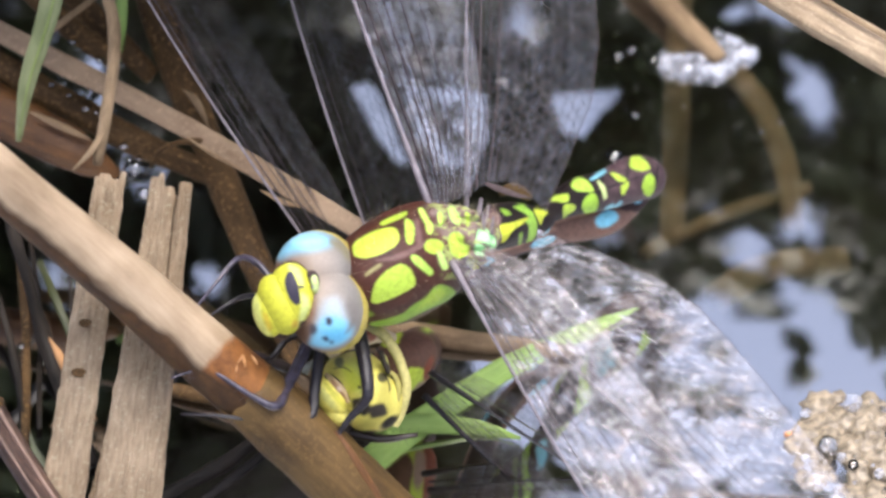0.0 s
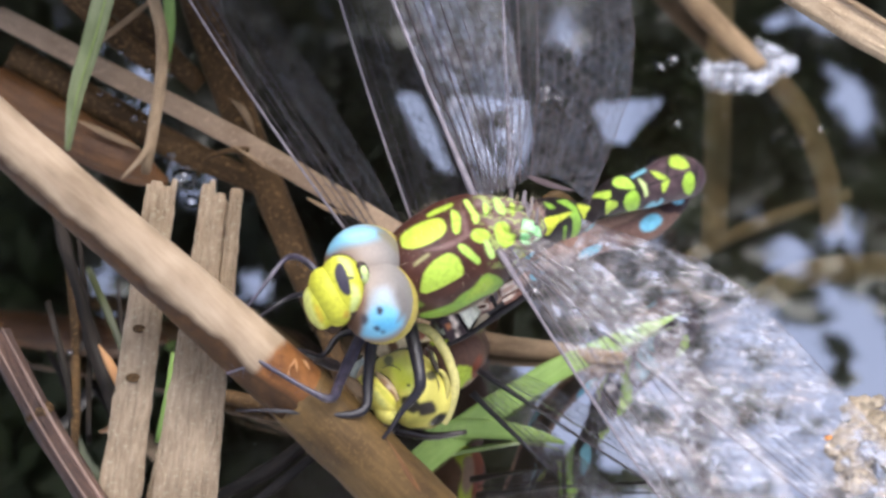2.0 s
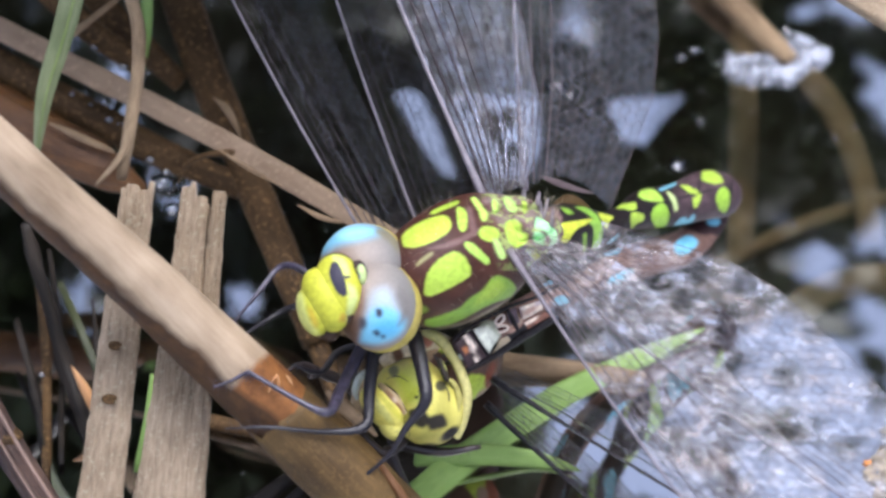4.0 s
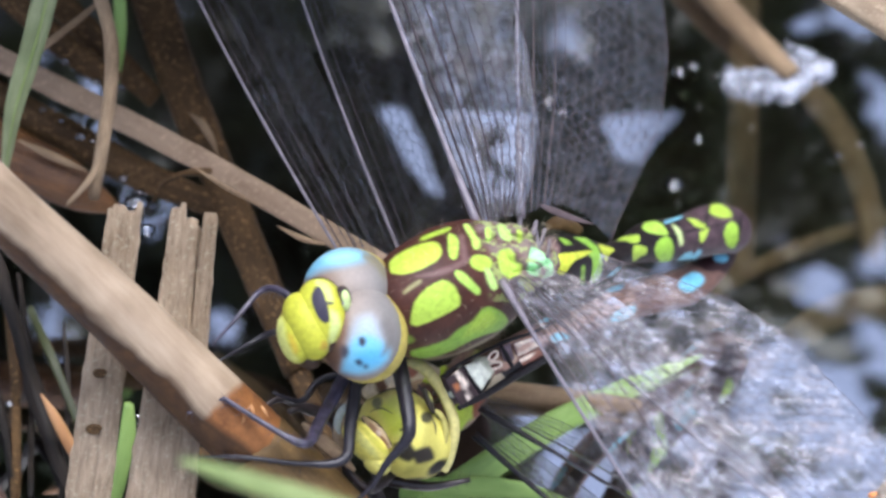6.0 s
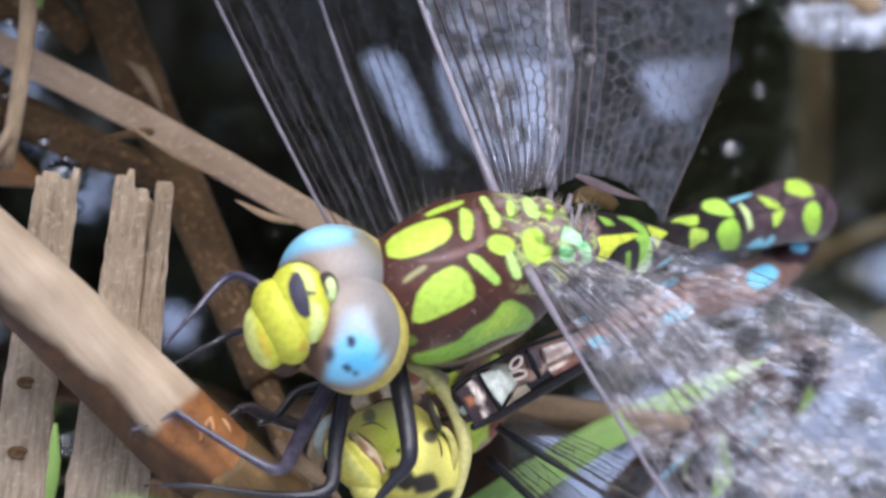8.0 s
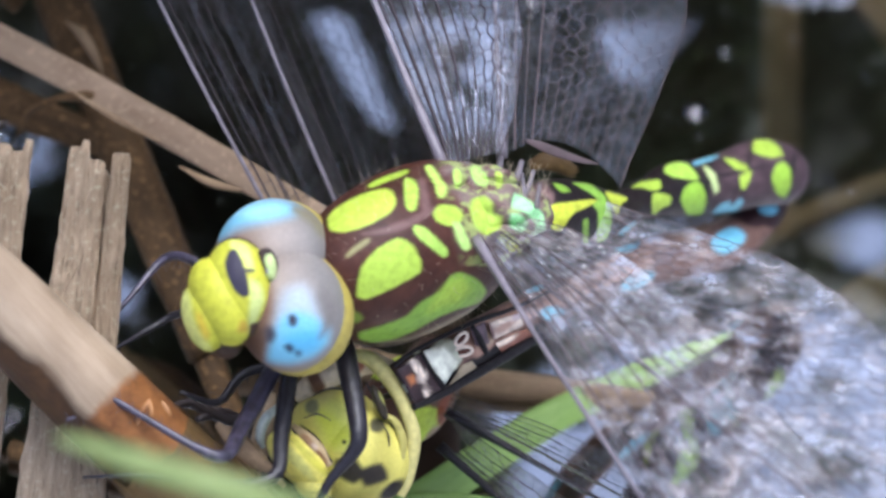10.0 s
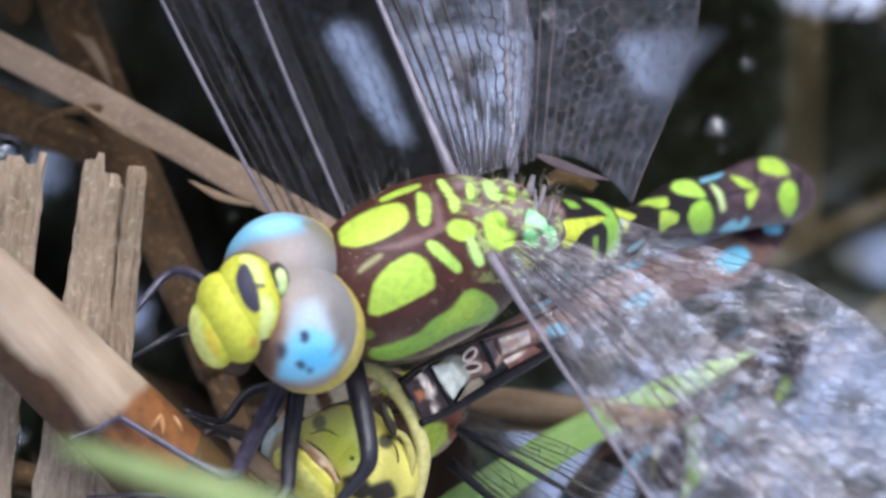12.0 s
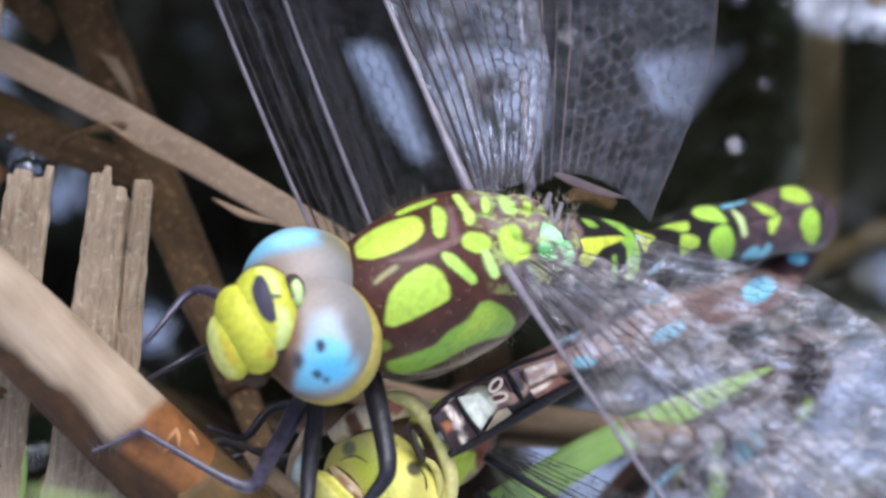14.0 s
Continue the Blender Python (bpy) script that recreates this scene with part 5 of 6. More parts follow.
    plate([V(2.97, -6.46, -2.6), V(3.76, -6.15, -3.8), V(4.08, -7.33, -4.6), V(3.37, -7.48, -3.6)], (0.13, 0.09, 0.11), 0.3)
    plate([V(3.92, -6.19, -4.2), V(5.66, -5.70, -7), V(5.82, -6.41, -7.4), V(4.24, -7.18, -5)], cream, 0.3, [(*(4.84, -6.44, 0.62, 0.20, 28), (0.42, 0.28, 0.22)), (*(4.06, -6.67, 0.23, 0.55, 20), (0.20, 0.12, 0.12)), (*(5.46, -5.89, 0.31, 0.20, 20), (0.50, 0.42, 0.44))])
    plate([V(4.31, -7.34, -5), V(5.98, -6.57, -7.6), V(6.46, -6.89, -8.6), V(4.71, -7.81, -5.6)], (0.28, 0.12, 0.08), 0.25, [(*(4.84, -7.22, 0.70, 0.16, 27), cream)])
    plate([V(2.03, -9.50, -1.2), V(2.66, -8.41, -2.4), V(3.21, -8.18, -3.2), V(3.45, -8.58, -3.6)], (0.40, 0.33, 0.22), 0.15)
    for at, turn, long in ((V(2.58, -7.04, -2), 50, 1.0), (V(2.70, -7.71, -2.3), 15, 1.2)):
        bm = bmesh.new()
        a = radians(turn)
        e, g = AX_U * math.cos(a) + AX_V * math.sin(a), AX_V * math.cos(a) - AX_U * math.sin(a)
        tube(bm, [(at + (e * 0.42 * long * math.cos(k * 0.7) + g * 0.22 * math.sin(k * 0.7)) / 1000, 0.09) for k in range(10)], 8, 3)
        paint(bm, cream, [])
        part("pore_rim", bm, SKIN, t, "cream rim of a small lobe")
        bm = bmesh.new()
        blob(bm, at - AX_W * 0.00005, (e * 0.0004 * long, g * 0.0002, AX_W * 0.0001), 16, 10)
        paint(bm, (0.08, 0.03, 0.02), [])
        part("pore", bm, SKIN, t)
    for s in (-1, 1):
        bm = bmesh.new()
        p = V(-1.33, -9.87, 0)
        tube(bm, [(p + V(0.9, 0.3 * s + 0.1, -1.6), 0.2), (p + V(0.3, 0.3 * s, -1.8), 0.2), (p + V(-0.2, 0.3 * s - 0.2, -2.4), 0.08)], 8, 4)
        part("clasper", bm, CLAW, t)
    return t


def male_head():
    l, f, h = axes((0.33, -0.80, 0.5), (-0.87, -0.05, 0.49))
    if h.dot(AX_W) < 0:
        h = -h

    def eye_tone(g):
        """Warm brown by the face, pale grey across the crown, dusky at the outer rim."""
        k = min(1, max(0, (g.x + 9.2 + 0.25 * (g.y + 3)) / 4.6))
        brown, pale, dusk = np.array((0.16, 0.085, 0.045)), np.array((0.285, 0.235, 0.190)), np.array((0.20, 0.185, 0.165))
        tone = brown * (1 - 2 * k) + pale * 2 * k if k < 0.5 else pale * (2 - 2 * k) + dusk * (2 * k - 1)
        return tuple(tone * (0.96 + 0.12 * noise.noise(g * 0.8)))

    sky_blue, deep = (0.19, 0.46, 0.60), (0.12, 0.39, 0.58)
    upper, lower = V(-7.15, -2.12, 4.2), V(-6.25, -4.72, 6.0)
    for centre, size in ((upper, (3.25, 3.15, 3.2)), (lower, (3.35, 2.85, 3.2))):
        bm = bmesh.new()
        blob(bm, centre, tuple(a * r / 1000 for a, r in zip((l, f, h), size)), 120, 80)
        paint(bm, eye_tone, [
            ([(-10.4, -0.9), (-9.5, 0.35), (-8.41, 1.0), (-7.26, 1.15), (-5.96, 0.75), (-6.11, 0.30), (-7.26, 0.02), (-8.41, -0.22), (-9.27, -0.55), (-9.99, -1.05)], (0.16, 0.38, 0.49), 0.50),
            ([(-9.0, 0.35), (-8.2, 0.72), (-7.2, 0.80), (-6.6, 0.55), (-7.3, 0.34), (-8.3, 0.15)], (0.30, 0.54, 0.63), 0.45),
            ([(-6.0, 0.75), (-5.0, 0.2), (-4.3, -0.9), (-4.6, -0.9), (-5.3, -0.1), (-6.2, 0.45)], (0.17, 0.15, 0.09), 0.30),
            ([(-7.1, -4.9), (-6.5, -3.7), (-5.6, -3.4), (-4.9, -4.2), (-4.7, -5.2), (-5.8, -5.4), (-6.8, -5.6)], (0.33, 0.39, 0.41), 0.60),
            ([(-7.2, -5.9), (-6.66, -5.03), (-5.94, -4.70), (-4.93, -5.03), (-4.21, -5.60), (-4.35, -6.47), (-5.22, -7.20), (-6.37, -7.50), (-7.5, -7.30)], sky_blue, 0.35),
            ([(-6.6, -6.1), (-5.4, -5.7), (-4.5, -5.9), (-4.9, -6.7), (-5.9, -6.9)], deep, 0.35),
            ([(-4.6, -3.3), (-3.9, -4.2), (-4.0, -5.4), (-4.7, -6.1), (-4.5, -5.0), (-4.9, -4.0)], (0.16, 0.145, 0.13), 0.35),
            ([(-8.7, -5.0), (-7.7, -5.4), (-7.6, -6.6), (-8.2, -7.4), (-9.4, -6.4)], (0.09, 0.05, 0.03), 0.40),
            ([(-7.9, -2.9), (-7.3, -3.4), (-7.2, -4.8), (-7.7, -5.4), (-8.1, -4.4)], (0.17, 0.095, 0.055), 0.40),
            ([(-6.35, -4.95), (-6.05, -4.85), (-5.85, -5.15), (-6.0, -5.5), (-6.3, -5.45)], (0.035, 0.03, 0.045), 0.14),
            ([(-7.55, -5.6), (-7.2, -5.55), (-7.0, -5.95), (-7.25, -6.35), (-7.55, -6.2)], (0.05, 0.045, 0.055), 0.25),
            ([(-6.6, -6.55), (-6.3, -6.4), (-6.05, -6.65), (-6.3, -6.9)], (0.03, 0.05, 0.08), 0.14),
            ([(-6.05, -6.85), (-5.8, -6.75), (-5.65, -6.95), (-5.9, -7.1)], (0.04, 0.07, 0.10), 0.14)], 0.3)
        part("compound_eye", bm, EYE, MALE, "glossy eye, brown-grey shading to blue")
    bm = bmesh.new()
    for centre, size in ((upper, (3.34, 3.2, 3.2)), (lower, (3.45, 2.95, 3.2))):
        blob(bm, centre + V(0.24, -0.10, -0.6), tuple(a * r / 1000 for a, r in zip((l, f, h), size)), 72, 48)
    paint(bm, (0.42, 0.34, 0.07), [], 0.3)
    part("head_capsule", bm, SKIN, MALE, "yellow rim behind the eyes")
    bm = bmesh.new()
    blob(bm, V(-4.35, -1.75, 4.6), (AX_U * 0.00045, AX_V * 0.0009, AX_W * 0.0006), 24, 16)
    paint(bm, (0.48, 0.56, 0.20), [])
    part("occiput", bm, SKIN, MALE, "pale green wedge between the eyes")
    # the small knob in front of the eyes, on its dark base
    bm = bmesh.new()
    blob(bm, V(-7.55, -2.60, 7.9), (AX_U * 0.00068, AX_V * 0.0012, AX_W * 0.0006), 32, 20)
    paint(bm, (0.035, 0.022, 0.018), [])
    part("vertex_base", bm, SKIN, MALE, "dark skin round the knob")
    bm = bmesh.new()
    blob(bm, V(-7.32, -2.42, 8.3), (AX_U * 0.00036 + AX_V * -0.0001, AX_V * 0.00072, AX_W * 0.0005), 40, 28)
    paint(bm, (0.46, 0.56, 0.22), [(-7.55, -2.62, 0.16, 0.16, 0, (0.28, 0.24, 0.30)), (-7.68, -2.3, 0.12, 0.5, 10, (0.05, 0.04, 0.03))])
    part("vertex", bm, SKIN, MALE, "pale green knob")
    # face plates, stacked from the crown to the mouth: centre, way along, half-length, half-width, half-depth
    yellow = (0.45, 0.45, 0.035)
    plates = (
        ("frons_plate", (-8.92, -3.36, 7.3), (0.24, -0.96, 0.15), 2.42, 1.72, 2.0),
        ("clypeus", (-9.94, -4.25, 7.35), (0.42, -0.88, 0.2), 2.45, 1.42, 1.95),
        ("labrum", (-10.86, -5.08, 6.9), (0.34, -0.92, 0.2), 1.82, 0.98, 1.7))
    marks = [
        ([(-11.9, -3.6), (-11.55, -3.9), (-11.3, -5.1), (-10.7, -6.2), (-10.4, -6.8), (-11.2, -6.6), (-12.2, -5.0)], (0.60, 0.63, 0.17), 0.22),
        ([(-11.2, -4.8), (-10.9, -4.9), (-10.5, -5.9), (-10.7, -6.2), (-11.05, -5.6)], (0.50, 0.36, 0.03), 0.25),
        ([(-8.34, -3.02), (-7.82, -3.31), (-7.60, -4.17), (-8.05, -5.33), (-8.53, -5.80), (-8.40, -4.89), (-8.32, -4.03)], (0.55, 0.62, 0.20), 0.20),
        ([(-9.3, -1.0), (-8.46, -1.3), (-8.10, -2.44), (-8.40, -2.65), (-8.80, -1.93), (-9.4, -1.3)], (0.56, 0.62, 0.16), 0.14),
        ([(-8.85, -5.2), (-8.5, -5.3), (-8.5, -5.8), (-9.0, -5.75)], (0.40, 0.28, 0.03), 0.2),
        ([(-8.62, -2.45), (-8.15, -2.50), (-8.12, -2.66), (-8.60, -2.72)], (0.05, 0.04, 0.04), 0.07),
        ([(-9.44, -1.55), (-9.07, -1.48), (-8.75, -2.10), (-8.49, -2.88), (-8.37, -3.77), (-8.68, -3.97), (-9.15, -3.60), (-9.55, -2.79), (-9.67, -2.16)], (0.028, 0.024, 0.04), 0.08)]
    for name, at, way, long, wide, deep_in in plates:
        a, b, n = axes(way, (-0.85, -0.42, 0.30))
        bm = bmesh.new()
        blob(bm, V(*at), (a * long / 1000, b * wide / 1000, n * deep_in / 1000), 150, 96, 0.95)
        paint(bm, yellow, marks, 0.09)
        part(name, bm, SKIN, MALE, "waxy yellow face plate")
    for name, at, way, long, wide, deep_in in (("face_seam", (-8.78, -3.46, 7.2), (0.24, -0.96, 0.15), 2.66, 1.86, 1.5), ("lower_lip", (-10.1, -5.5, 5.6), (0.42, -0.88, 0.2), 1.9, 1.2, 1.0)):
        a, b, n = axes(way, (-0.85, -0.42, 0.30))
        bm = bmesh.new()
        blob(bm, V(*at), (a * long / 1000, b * wide / 1000, n * deep_in / 1000), 48, 32)
        paint(bm, (0.05, 0.028, 0.016), [])
        part(name, bm, SKIN, MALE, "dark brown seam round the face" if name == "face_seam" else "dark brown mouth")


def leg(rows, parent, material, spines=True):
    bm = bmesh.new()
    tube(bm, [(p, r * (0.8 + 0.8 * max(0.0, r - 0.2))) for p, r in rows], 14, 5, wobble=0.12)
    if spines:
        rng = random.Random(len(rows))
        for a, b in zip(rows, rows[1:]):
            d = (b[0] - a[0])
            for k in range(9):
                p = a[0] + d * ((k + 0.5) / 9)
                side = d.normalized().cross(AX_W).normalized() * (1 if k % 2 else -1)
                q = p + side * rng.uniform(0.0004, 0.0008) + d.normalized() * 0.0003
                tube(bm, [(p, 0.026), ((p + q) / 2, 0.02), (q, 0.008)], 3, 1, caps=False)
    return part("leg", bm, material, parent)


def male_legs():
    for k, rows in enumerate((
        [(V(-7.0, -7.4, 1), 0.46), (V(-7.55, -8.40, 1.6), 0.47), (V(-8.93, -10.93, 3.8), 0.44), (V(-9.85, -12.35, 6.2), 0.38), (V(-11.83, -11.56, 6.5), 0.26), (V(-15.10, -9.62, 6.2), 0.2), (V(-15.65, -9.42, 6.1), 0.16), (V(-16.7, -9.95, 6), 0.13), (V(-18.1, -10.45, 6), 0.09)],
        [(V(-6.35, -7.4, 1), 0.46), (V(-6.84, -11.21, 3), 0.45), (V(-7.25, -13.5, 4.5), 0.38), (V(-10.25, -13.79, 5), 0.24), (V(-14.13, -13.39, 5.4), 0.17), (V(-17.25, -13.48, 4.5), 0.09)],
        [(V(-3.75, -6.0, 1), 0.52), (V(-3.13, -8.88, 3), 0.52), (V(-2.77, -11.1, 4.2), 0.48), (V(-3.0, -12.1, 4.2), 0.42), (V(-4.2, -13.6, 4), 0.30), (V(-5.60, -15.71, 3.6), 0.2), (V(-8.33, -17.86, 3), 0.12)],
        [(V(-10.30, -3.47, 0), 0.3), (V(-11.68, -2.19, -1), 0.3), (V(-13.14, -2.15, -2), 0.26), (V(-14.81, -4.06, -1), 0.2), (V(-16.45, -5.89, 1), 0.12)],
        [(V(-9.52, -4.64, 0), 0.3), (V(-12.28, -5.04, -2), 0.26), (V(-13.84, -5.83, -2), 0.2), (V(-16.08, -7.06, 0), 0.12)],
        [(V(-5.63, -7.78, -2), 0.35), (V(-8.76, -8.17, -2), 0.3), (V(-10.31, -9.73, -1), 0.25), (V(-12.26, -9.13, 0), 0.12)],
    )):
        leg(rows, MALE, LEG_SHEEN if k in (0, 3) else LEG)


FORE = ((0, 0.07), (0.04, 0.105), (0.12, 0.15), (0.25, 0.18), (0.45, 0.20), (0.65, 0.205), (0.82, 0.185), (0.92, 0.14), (0.98, 0.07), (1.0, 0.012))
HIND = ((0, 0.165), (0.03, 0.180), (0.1, 0.220), (0.19, 0.267), (0.3, 0.283), (0.5, 0.26), (0.7, 0.22), (0.85, 0.18), (0.94, 0.12), (0.985, 0.06), (1.0, 0.012))


def wing(parent, name, base, span_dir, chord_dir, length, shape, film, seed, label, cup=0.0, fine=1.0, row_mm=1.1, edge=None, few=False, net=None, crumple=0.05):
    """One wing: corrugated clear film and a net of raised veins. span_dir and chord_dir are grid directions, length in mm."""
    rng = random.Random(seed)
    s_ax, c_ax, n_ax = axes(span_dir, chord_dir)
    xs, ys = [k[0] for k in shape], [k[1] for k in shape]

    def at(s, c):
        wd = float(np.interp(s, xs, ys))
        sweep = 0.02 * math.sin(s * math.pi)
        s = s + ((0.15 * c * (1 - c) - 0.016 * c) * max(0, 1 - s * 6) if shape is HIND else 0)
        rip = (0.006 if shape is FORE else 0.0015) * math.sin(c * 22) * (1 - c) ** 1.5 * min(1, abs(s) * 6) + (0.003 if shape is FORE else 0.0008) * math.sin(c * 46) * math.exp(-abs(s) * 5) * min(1, abs(s) * 20)
        z = rip + cup * (c * wd) ** 2 * 8 + 0.02 * math.sin(s * 2.2)
        return base + (s_ax * s + c_ax * (c * wd - sweep) + n_ax * z) * (length / 1000)

    ob = None
    bm = bmesh.new()
    ns, nc = int(length / 0.55), 22
    rows = [[bm.verts.new(at((i + (0.5 * (j % 2) if 0 < i < ns else 0)) / ns, j / nc) + n_ax * (rng.uniform(-crumple, crumple) / 1000)) for j in range(nc + 1)] for i in range(ns + 1)]
    for i in range(ns):
        for j in range(nc):
            bm.faces.new((rows[i][j], rows[i + 1][j], rows[i + 1][j + 1], rows[i][j + 1]))
    ob = part(name, bm, film, parent, label, False)
    bm = bmesh.new()

    def rod(p, q, r):
        d = (q - p)
        if d.length < 1e-7:
            return
        d.normalize()
        a = d.orthogonal().normalized()
        b = d.cross(a)
        ring = [[bm.verts.new(e + (a * math.cos(k * 2.0944) + b * math.sin(k * 2.0944)) * r) for k in range(3)] for e in (p, q)]
        for k in range(3):
            bm.faces.new((ring[0][k], ring[0][(k + 1) % 3], ring[1][(k + 1) % 3], ring[1][k]))

    if shape is FORE:
        cs = [0.0, 0.05, 0.11, 0.18, 0.26, 0.34, 0.42, 0.50, 0.58, 0.66, 0.74, 0.82, 0.90, 1.0]
        thick = [0.10, 0.05, 0.09, 0.05, 0.075, 0.045, 0.07, 0.04, 0.06, 0.04, 0.045, 0.035, 0.03, 0.04]
        zig_from = 0.6
    else:
        cs = [0.0, 0.05, 0.11, 0.18, 0.25, 0.32] + [0.39 + 0.0678 * k for k in range(9)] + [1.0]
        thick = [0.10, 0.05, 0.085, 0.045, 0.065, 0.04] + [0.042 - 0.0015 * k for k in range(9)] + [0.04]
        zig_from = 0.34
    if few:
        cs, thick = [0.0, 0.09, 0.22, 0.45, 0.72, 1.0], [0.10, 0.09, 0.07, 0.05, 0.04, 0.03]
    nstep = int(length / row_mm)
    nodes = []
    for k, c in enumerate(cs):
        line = []
        for i in range(2 * nstep + 1):
            s = i / (2 * nstep)
            zig = 0.0
            if zig_from < c < 1.0:
                zig = (0.2 if (i + k) % 2 else -0.2) * 0.068 * min(1, s * 8) + rng.uniform(-0.009, 0.009)
            line.append((s, c + zig))
        pts = [at(min(1, max(0, s + (rng.uniform(-0.003, 0.003) if c > 0.3 else 0))), c2) for s, c2 in line]
        nodes.append(pts)
        for i in range(2 * nstep):
            taper = 1 - 0.45 * i / (2 * nstep)
            rod(pts[i], pts[i + 1], thick[k] * fine * taper / 1000)
    for k in range(len(cs) - 1):
        for i in range(1, 2 * nstep):
            if (i + k) % 2 == 0 or cs[k] < 0.05:
                continue
            if cs[k] < 0.2 and i % 4 < 2:
                continue
            rod(nodes[k][i], nodes[k + 1][i], (0.03 if cs[k] < 0.4 else 0.024) * fine / 1000)
    tagged(part("vein_net", bm, net or VEIN, ob), kind="stuff")
    bm = bmesh.new()
    tube(bm, [(at(i / 28, 0.0), (0.15 - 0.003 * i) * (1 + fine) / 2 + 0.16 * max(0.0, 1 - i / 4)) for i in range(29)], 8, 2)
    part("leading_vein", bm, edge or VEIN_PALE, ob, "dark leading vein" if edge else "stout grey-tan leading vein")
    bm = bmesh.new()
    i0 = int(2 * nstep * 0.86)
    for i in range(i0, i0 + max(2, int(nstep * 0.12))):
        q = [nodes[0][i], nodes[0][i + 1], nodes[1][i + 1], nodes[1][i]]
        for o in (n_ax * 0.00006, -n_ax * 0.00006):
            bm.faces.new([bm.verts.new(x + o) for x in q])
    part("wing_spot", bm, VEIN, ob)
    return ob


male_body()
TAIL = male_tail()
male_head()
male_legs()
wing(MALE, "forewing", V(1.72, 2.69, 0), (-0.32, 0.93, -0.2), (0.9, 0.25, -0.3), 46, FORE, FILM_FAN, 1, "clear far forewing with dark veins", 0.0, 1.3, 0.8)
FAR_HIND = wing(MALE, "hindwing", V(4.74, 3.10, -4), (0.03, 0.98, -0.2), (0.86, 0.04, -0.48), 44, HIND, FILM, 2, "broad clear far hindwing with a dark vein net", 0.02, 0.95, 0.95, None, False, VEIN_MID)
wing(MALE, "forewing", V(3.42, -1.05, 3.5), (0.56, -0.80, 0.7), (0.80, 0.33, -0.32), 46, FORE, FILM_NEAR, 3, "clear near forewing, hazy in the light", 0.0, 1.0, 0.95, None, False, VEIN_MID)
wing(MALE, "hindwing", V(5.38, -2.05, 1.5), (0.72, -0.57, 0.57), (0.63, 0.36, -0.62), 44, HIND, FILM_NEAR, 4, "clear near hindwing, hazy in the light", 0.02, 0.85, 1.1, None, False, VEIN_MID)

bm = bmesh.new()
tube(bm, [(V(6.0, 4.05, -5), 0.08), (V(6.9, 3.70, -5.2), 0.24), (V(7.9, 3.30, -5.6), 0.24), (V(9.0, 2.95, -6), 0.15), (V(9.9, 2.75, -6.3), 0.03)], 12, 6, 0.15)
part("membranule", bm, VEIN_MID, FAR_HIND, "pale grey flap at the wing's base")

# ---- the female, held by the neck ----
FEMALE = holder("female_dragonfly", V(-3.29, -11.70, -3), "female hawker dragonfly, yellow-green with black marks", "dragonfly", "mating pair")


